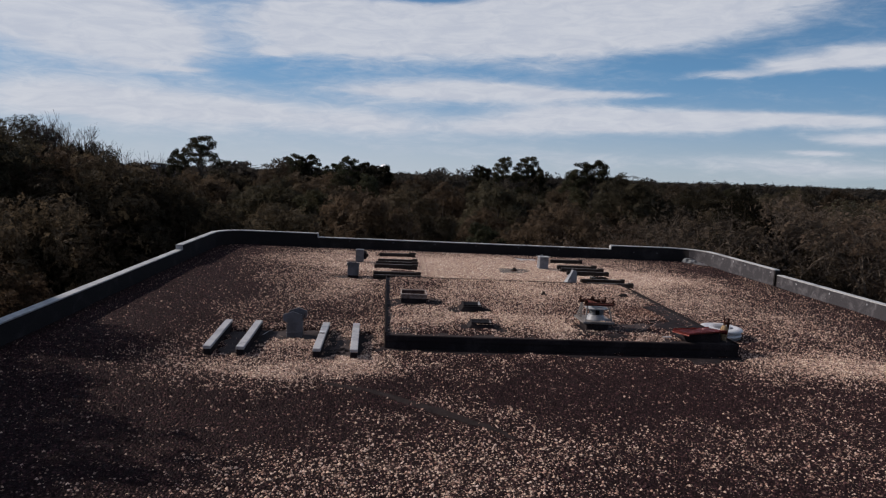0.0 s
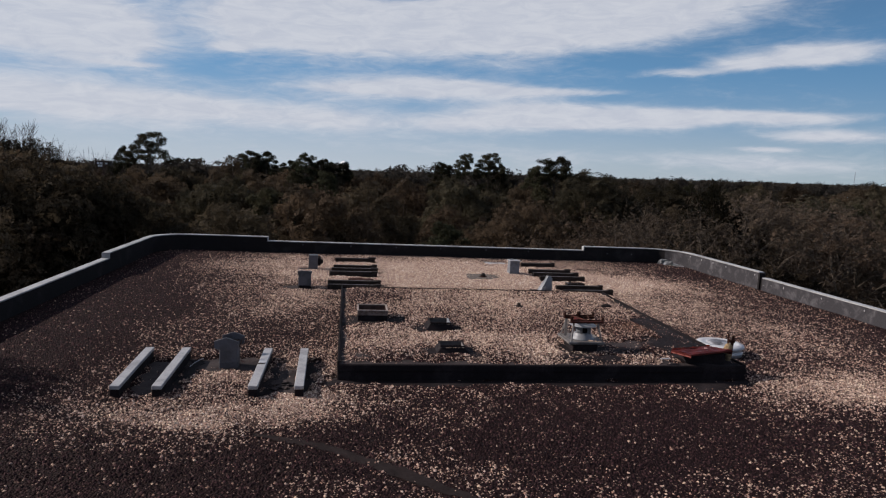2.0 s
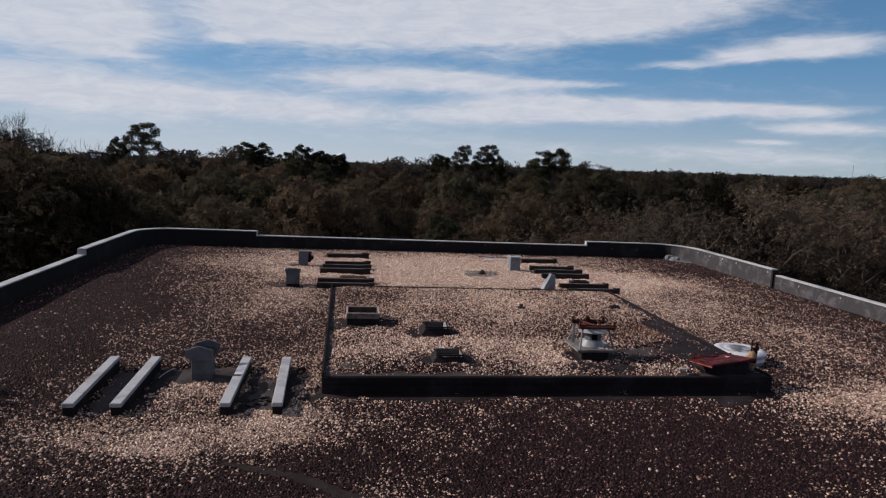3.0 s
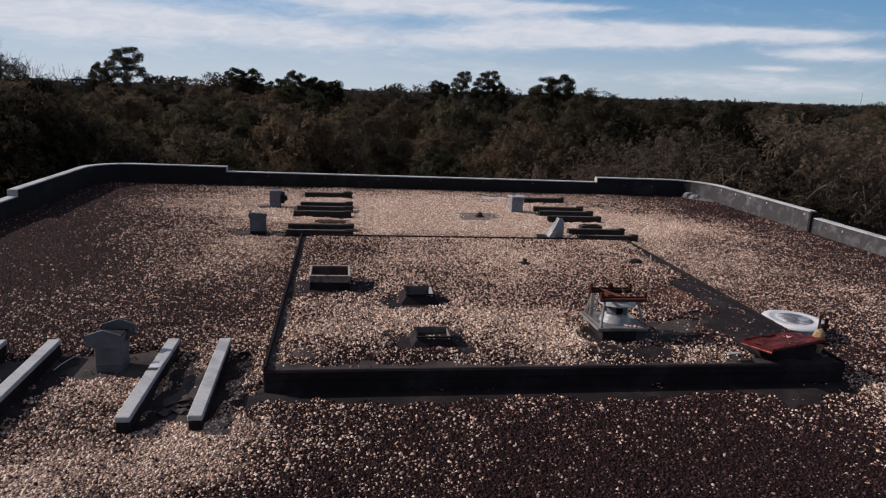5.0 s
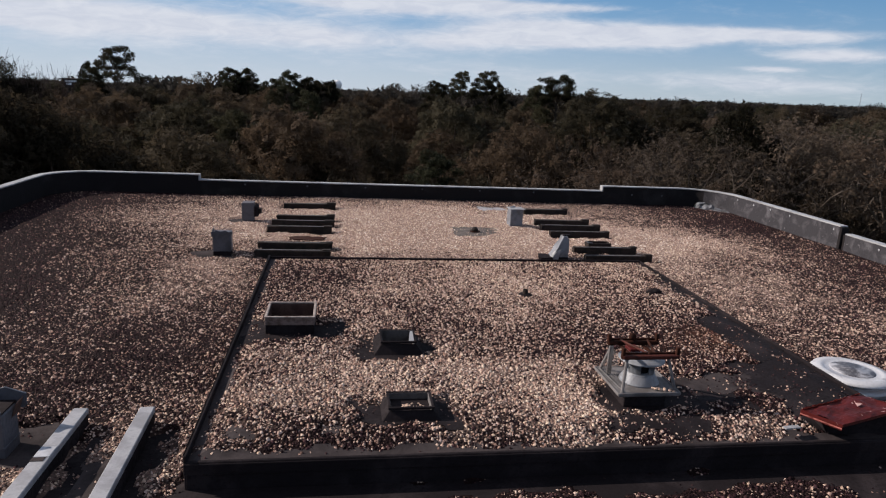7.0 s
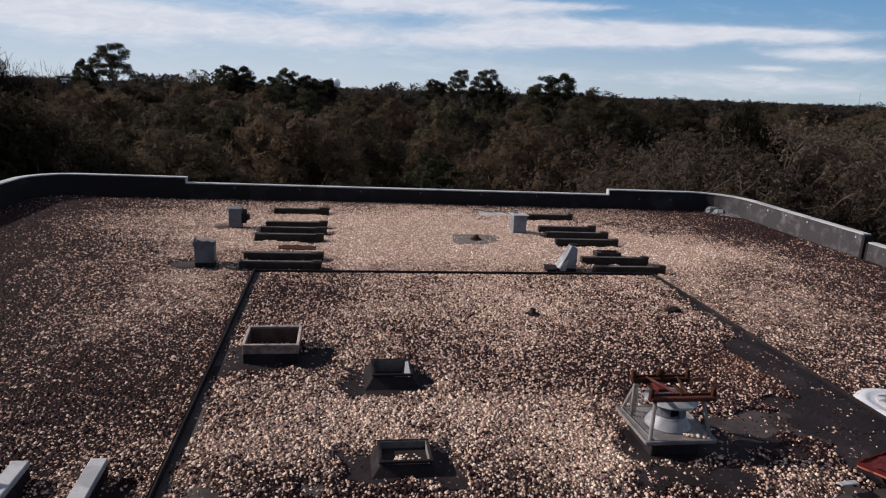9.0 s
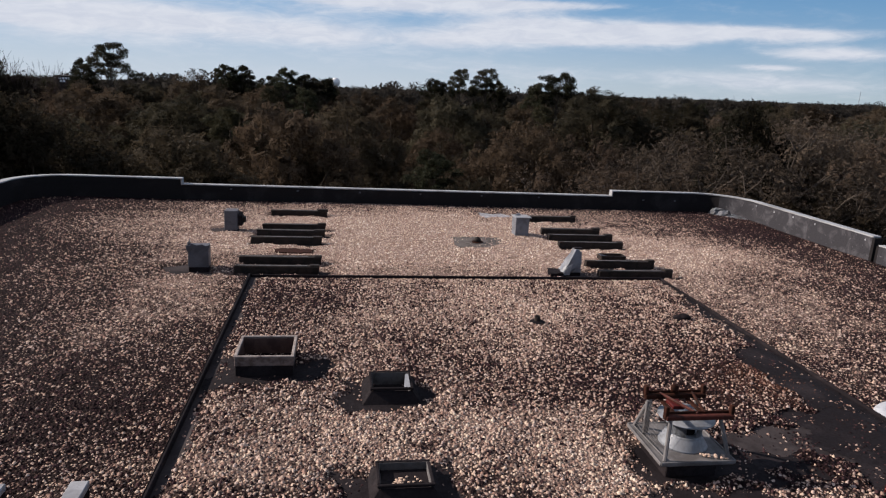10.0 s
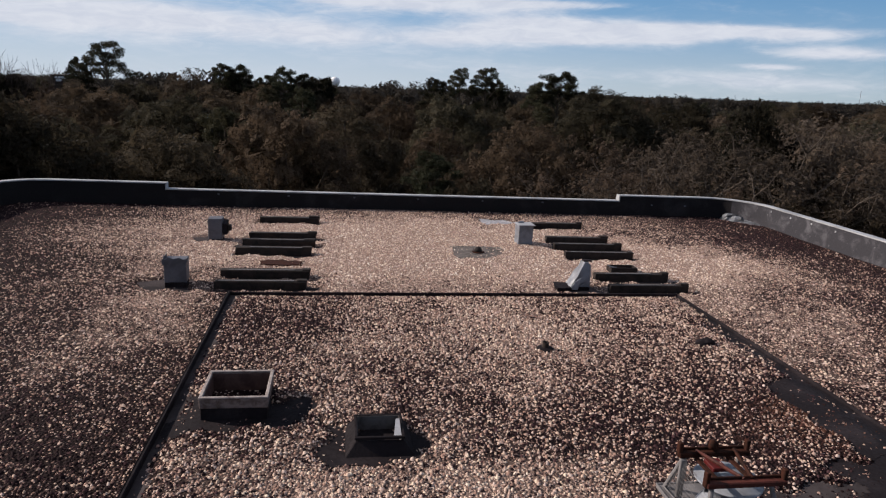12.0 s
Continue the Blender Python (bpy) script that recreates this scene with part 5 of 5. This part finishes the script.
# trees that stand out on the skyline
for kind, x, y, top, wide in (
        ("pine", -21.4, 80, 5.1, 1.15), ("pine", -23.9, 80, 3.4, 0.9), ("pine", -12.1, 90, 3.7, 1.0), ("pine", -10.0, 90, 3.7, 1.0), ("pine", -5.2, 90, 3.7, 1.1), ("pine", -7.4, 92, 2.7, 1.0), ("pine", -2.9, 91, 3.1, 1.0), ("pine", -0.4, 91, 2.8, 1.0),
        ("pine", 12.5, 90, 3.4, 0.9), ("pine", 15.35, 90, 4.7, 0.85), ("pine", 18.6, 90, 4.9, 1.1), ("pine", 20.0, 91, 3.6, 0.9), ("pine", 22.9, 75, 4.5, 1.45), ("pine", 21.0, 75, 3.4, 0.9),
        ("moss", 18.9, 33, 2.2, 0.9), ("oak", 19.3, 35, 2.5, 0.55), ("oak", 21.3, 36, 1.9, 0.5), ("moss", 15.2, 32, 1.5, 1.0), ("moss", 12.2, 33, 0.3, 1.0), ("moss", 22.6, 32, 1.7, 1.0), ("moss", 25.5, 36, 1.9, 1.0), ("moss", 20.0, 28.5, -0.4, 0.9),
        ("moss", 16.8, 27.5, -1.2, 0.8), ("moss", 24.5, 26.0, 0.2, 0.9), ("moss", 28.5, 30.0, 1.2, 1.0), ("oak", 29.0, 40.0, 2.0, 1.0), ("moss", 22.0, 22.0, -1.0, 0.8), ("moss", 27.0, 20.0, 0.0, 0.9),
        ("bare", -33.4, 70, 6.0, 0.8), ("bare", -34.6, 71, 5.9, 0.7), ("bare", -30.7, 71, 5.1, 0.7), ("bare", -28.0, 70, 3.8, 0.8), ("bare", -26.3, 71, 3.0, 0.8), ("bare", -24.8, 70, 2.3, 0.7), ("oak", -29.2, 69, 3.5, 0.8), ("oak", -26.0, 68, 1.9, 0.8), ("oak", -32.6, 69, 4.6, 0.8), ("oak", -37.0, 70, 5.7, 0.8), ("oak", -13.5, 32, 2.5, 1.0), ("oak", -17.6, 32, 4.0, 1.0), ("oak", -20.5, 33, 4.6, 1.0), ("oak", -11.2, 30, 1.9, 0.9), ("oak", -15.6, 33, 2.8, 1.0), ("oak", -9.6, 33, 1.6, 0.9),
        ("oak", -12.5, 22, -0.6, 0.9), ("oak", -15.0, 17, 0.6, 0.9), ("oak", -13.5, 26, 0.9, 0.9)):
    plant(kind, x, y, top, wide, True)
# the body of the wood, rows getting thinner with distance
for y in np.arange(31.0, 110.0, 6.0):
    half = 0.80 * y + 6
    x = -0.58 * y - 4
    while x < half:
        px, py = x + random.uniform(-1.6, 1.6), y + random.uniform(-2.0, 2.0)
        x += 5.8 if y < 60 else 7.6
        if py < 31 + 0.25 * max(0, -px) and abs(px) < 9:
            py += 4
        near_east = px > 9 and py < 50
        kind = "moss" if near_east and random.random() < 0.75 else ("moss" if random.random() < 0.04 else ("pine" if random.random() < 0.12 else "oak"))
        base = 2.45 + 0.016 * px - 0.010 * py + (1.3 if random.random() < 0.10 and py > 55 else 0.0)
        lift = {"oak": 0.0, "moss": -0.2, "pine": 0.25}[kind]
        top = base + lift - 0.1 - 3.2 * random.random() ** 1.4 - max(0.0, (52 - py) * 0.075)
        plant(kind, px, py, top, random.uniform(0.8, 1.1))

# unseen oaks added beyond the west parapet to throw shade on the gravel
random.seed(9)
for x, y, top in ((-13.6, 11.3, 6.1), (-15.0, 11.6, 6.8), (-12.6, 11.0, 5.4), (-14.3, 10.7, 6.2), (-12.6, 7.2, 5.6), (-14.6, 7.9, 6.6), (-12.8, 5.6, 5.6)):
    plant("oak", x, y + 2.3, top, 0.30 if y > 9 else 0.75)

# far landmarks over the treetops
hut_z = ground_z(-33.2, 100.0)
hut = thing("far_house", -33.2, 100.0, hut_z, "small dark wooden building with white panes among treetops", "house")
eaves = 1.35 - hut_z
part("wall", block(-0.95, 0.95, 0.0, 1.6, 0.0, eaves, 0.02), TIMBER, hut, "dark wooden wall")
part("roof", sheet(((-1.1, -0.15, eaves + 0.002), (1.1, -0.15, eaves + 0.002), (1.1, 1.75, eaves + 0.06), (-1.1, 1.75, eaves + 0.06)), 0.08), TIMBER, hut, "low dark lean-to roof")
# panes are coloured white in place of the sky reflected in their glass
for x, z in ((-0.52, -0.20), (-0.14, -0.22), (0.20, -0.20), (0.56, -0.21), (-0.40, -0.55), (-0.06, -0.55)):
    pane = part("window", block(x - 0.14, x + 0.14, -0.03, 0.01, eaves + z - 0.11, eaves + z + 0.11, 0.01), BRIGHT, hut, "window pane in white for the bright sky it mirrors")
    part("sill", block(x - 0.16, x + 0.16, -0.06, 0.01, eaves + z - 0.145, eaves + z - 0.112, 0.004), BRIGHT, pane)
tower = thing("water_tower", -2.2, 400.0, ground_z(-2.2, 400.0), "white domed water tower far off behind the treetops", "water tower")
base_z = 1.4 - ground_z(-2.2, 400.0)
part("tank", lathe([(0.5, base_z - 3.0), (2.0, base_z - 2.2), (2.7, base_z - 0.8), (2.7, base_z + 0.4), (2.0, base_z + 1.6), (1.0, base_z + 2.2), (0.0, base_z + 2.4)], 28), BRIGHT, tower, "white domed tank", True)
part("stem", rod((0, 0, 0), (0, 0, base_z - 2.8), 0.7, 12), BRIGHT, tower)
mast = thing("radio_mast", 446.0, 545.0, ground_z(446.0, 545.0), "thin grey radio mast on the horizon", "mast")
tip = 15.5 - ground_z(446.0, 545.0)
for k in range(3):
    a = 2.094 * k
    part("mast_leg", rod((0.5 * math.cos(a), 0.5 * math.sin(a), 0), (0.12 * math.cos(a), 0.12 * math.sin(a), tip), 0.05, 6), STEEL, mast)
for k in range(12):
    z, r = tip * (k + 0.5) / 12, 0.5 - 0.38 * (k + 0.5) / 12
    part("mast_ring", lathe([(r + 0.06, z - 0.08), (r + 0.06, z + 0.08), (r - 0.06, z + 0.08)], 6), STEEL, mast)

# distant forest to the horizon
far_c = []
for y in np.geomspace(108, 3800, 58):
    n = int(24 + 9 * (min(y, 1500) / 118) ** 0.35)
    xs = np.linspace(-0.75 * y, 1.1 * y, n) + rng.normal(size=n) * 0.012 * y
    ys = y + rng.normal(size=n) * 0.02 * y
    tops = -9.5 + 0.016 * xs - 0.008 * ys + 10.9 + rng.normal(size=n) * (1.2 if y < 180 else 2.0) + (2.4 * np.exp(-((xs / y + 0.12) / 0.26) ** 2) if y < 200 else max(0.0, min(0.0045 * (y - 300), 13.0)))
    for x, yy, t in zip(xs, ys, tops):
        far_c.append((x, yy, t, y))
far_c = np.array(far_c)
allv, allf, base = [], [], 0
for x, yy, t, y in far_c:
    r = 2.4 + 0.014 * y
    crown = np.array([[x + random.gauss(0, r * 0.5), yy, t - r * random.uniform(0.7, 1.1)] for _ in range(3)])
    v, f = clumps(crown, r * (0.36 + 0.2 * rng.random(3)), 22 if y < 260 else 9, 0.50 + 0.0034 * y, 0.8, 0.6)
    allv.append(v), allf.append(f + base)
    base += len(v)
tagged(quads("far_woods", np.concatenate(allv), np.concatenate(allf), LEAF_FAR, None, True), "dark distant forest along the horizon", "forest", kind="stuff")
for group_ in KINDS.values():
    for src in group_:
        for o in (*src.children_recursive, src):
            bpy.data.objects.remove(o)


# ---- loose gravel ----
def covered(x, y):
    """Whether a thing stands on this spot."""
    hit = np.zeros(len(x), bool)
    for x0, x1, y0, y1 in FOOT:
        hit |= (x > x0) & (x < x1) & (y > y0) & (y < y1)
    return hit


FOOT = [(-1.53, -1.30, 10.87, 11.10), (-0.95, -0.67, 16.6, 16.85), (-0.87, -0.64, 19.23, 19.49), (4.32, 4.60, 19.1, 19.37), (4.42, 4.7, 16.54, 16.78),
        (0.27, 0.74, 12.64, 13.10), (1.37, 1.70, 12.14, 12.46), (1.36, 1.70, 10.86, 11.13), (3.2, 3.7, 10.9, 11.42), (4.68, 5.34, 10.42, 10.78), (5.60, 6.27, 11.36, 12.04)]
FOOT += [(x - 0.06, x + 0.06, 9.7, 11.3) for x in (-2.475, -2.015, -0.955, -0.455)]
FOOT += [(-0.33, 0.86, y - 0.06, y + 0.06) for y in (16.56, 17.07, 18.34, 18.86, 19.37, 20.70)] + [(4.92, 6.09, y - 0.06, y + 0.06) for y in (16.47, 17.04, 18.31, 18.90, 19.42, 20.67)]


def strew(x0, x1, y0, y1, z, density, size, keep_bare=0.03):
    n = int((x1 - x0) * (y1 - y0) * density)
    x, y = rng.uniform(x0, x1, n), rng.uniform(y0, y1, n)
    ok = ~covered(x, y)
    for spot in BARE:
        if abs(spot[4] - z) < 0.05:
            inside = bare_at(spot, x + rng.normal(0, 0.028, n), y + rng.normal(0, 0.028, n))
            ok &= ~inside | (rng.random(n) < keep_bare * (1 + 5 * (np.sin(9.0 * x + 4 * y) * np.sin(11.0 * y - 3 * x) > 0.28)))
    if z < 0.1:
        ok &= ~((x > -0.03) & (x < PX + 0.03) & (y > PY0 - 0.05) & (y < PY1 + 0.02))
        ok &= (np.hypot(x - 3.5, y - 18.5) > 0.36 + 0.08 * rng.random(n)) | (rng.random(n) < 0.30)
        ok &= ~((x < WEST + 0.86) & (y > NORTH - 0.86) & (np.hypot(x - WEST - 0.85, y - NORTH + 0.85) > 0.84))
        ok &= ~((x > EAST - 1.06) & (y > NORTH - 1.06) & (np.hypot(x - EAST + 1.05, y - NORTH + 1.05) > 1.04))
        for k in range(45):
            q = k / 5
            (ax, ay), (bx, by), t = SEAM[int(q)], SEAM[int(q) + 1], q % 1
            ok &= (np.hypot(x - ax - (bx - ax) * t, y - ay - (by - ay) * t) > SEAM_WIDE[int(q)] * 0.85) | (rng.random(n) < 0.22)
    else:
        ok &= ((x < PX - 0.11) | (y > 14.9)) & (y > PY0 + np.where(x < 2.0, 0.08, np.where(x < 4.4, 0.03, 0.11)) + 0.03 * np.sin(9 * x)) & (x > 0.07 + 0.03 * np.sin(5 * y)) | (rng.random(n) < 0.12)
    ok &= (x > -0.62 * y - 0.3) & (x < 0.86 * y + 0.3)
    x, y = x[ok], y[ok]
    return x, y, (deck_z(x, y) if z > 0.1 else roof_z(x, y)), size * (0.55 + 0.95 * rng.random(len(x)) ** 1.7)


def pebbles(name, lots, label, fine):
    """River stones: rounded humps on four corners with a ridge (fine) or a single crest."""
    x, y, z, s = (np.concatenate(q) for q in zip(*lots))
    n = len(x)
    a0 = rng.uniform(0, 6.283, n)
    ang = a0[:, None] + np.arange(4)[None] * (math.pi / 2) + rng.normal(0, 0.2, (n, 4))
    rad = s[:, None] * (0.52 + 0.18 * rng.random((n, 4)))
    long = 0.62 + 0.38 * rng.random(n)[:, None]
    px, py = rad * np.cos(ang), rad * np.sin(ang) * long
    ca, sa = np.cos(a0 * 7.0)[:, None], np.sin(a0 * 7.0)[:, None]
    lowx, lowy = px * ca - py * sa, px * sa + py * ca
    h = s * (0.34 + 0.30 * rng.random(n))
    tilt = rng.normal(0, 0.10, (n, 4)) * s[:, None]
    low = np.stack([x[:, None] + lowx, y[:, None] + lowy, z[:, None] - 0.003 + np.abs(tilt)], 2)
    tops = []
    for i, j in ((0, 1), (2, 3)) if fine else ((0, 2),):
        mx, my = (lowx[:, i] + lowx[:, j]) / 2, (lowy[:, i] + lowy[:, j]) / 2
        k = 0.45 + 0.3 * rng.random(n)
        tops.append(np.stack([x + mx * k, y + my * k, z + h * (0.8 + 0.35 * rng.random(n))], 1)[:, None])
    verts = np.concatenate([low, *tops], 1).reshape(-1, 3)
    m = 6 if fine else 5
    pat = [[0, 1, 4], [1, 2, 5], [1, 5, 4], [2, 3, 5], [3, 0, 4], [3, 4, 5]] if fine else [[0, 1, 4], [1, 2, 4], [2, 3, 4], [3, 0, 4]]
    ob = quads(name, verts, (np.arange(n)[:, None, None] * m + np.array(pat)[None]).reshape(-1, 3), PEBBLE, None, True)
    return tagged(ob, label, "gravel", kind="stuff")


pebbles("roof_gravel", [
    strew(-5.1, 8.0, 7.6, 10.45, 0.0, 1500, 0.0215), strew(-3.6, -0.02, 10.45, 12.6, 0.0, 1500, 0.0215), strew(5.5, 7.5, 10.3, 12.5, 0.0, 1200, 0.0225),
], "loose pale and blackened river gravel over the roof", True)
pebbles("roof_gravel", [
    strew(-5.1, 8.0, 5.2, 7.6, 0.0, 1300, 0.0235), strew(-5.1, -3.6, 10.45, 12.6, 0.0, 1100, 0.0245), strew(7.5, 8.5, 10.45, 13.5, 0.0, 1000, 0.025), strew(5.5, 7.5, 12.5, 13.5, 0.0, 1000, 0.025),
    strew(-5.1, -0.02, 12.6, 13.5, 0.0, 1100, 0.0245), strew(-5.15, 0.0, 13.5, 22.05, 0.0, 800, 0.0255), strew(0.0, 5.55, 15.7, 22.05, 0.0, 900, 0.0245), strew(5.5, 10.35, 13.5, 22.05, 0.0, 750, 0.0255), strew(8.0, 10.35, 4.6, 13.5, 0.0, 450, 0.029),
], "loose river gravel farther off over the roof", False)
pebbles("platform_gravel", [strew(0.03, PX - 0.03, PY0 + 0.03, PY1 - 0.03, PZ, 1950, 0.0215, 0.17)], "loose pale river gravel over the platform", True)
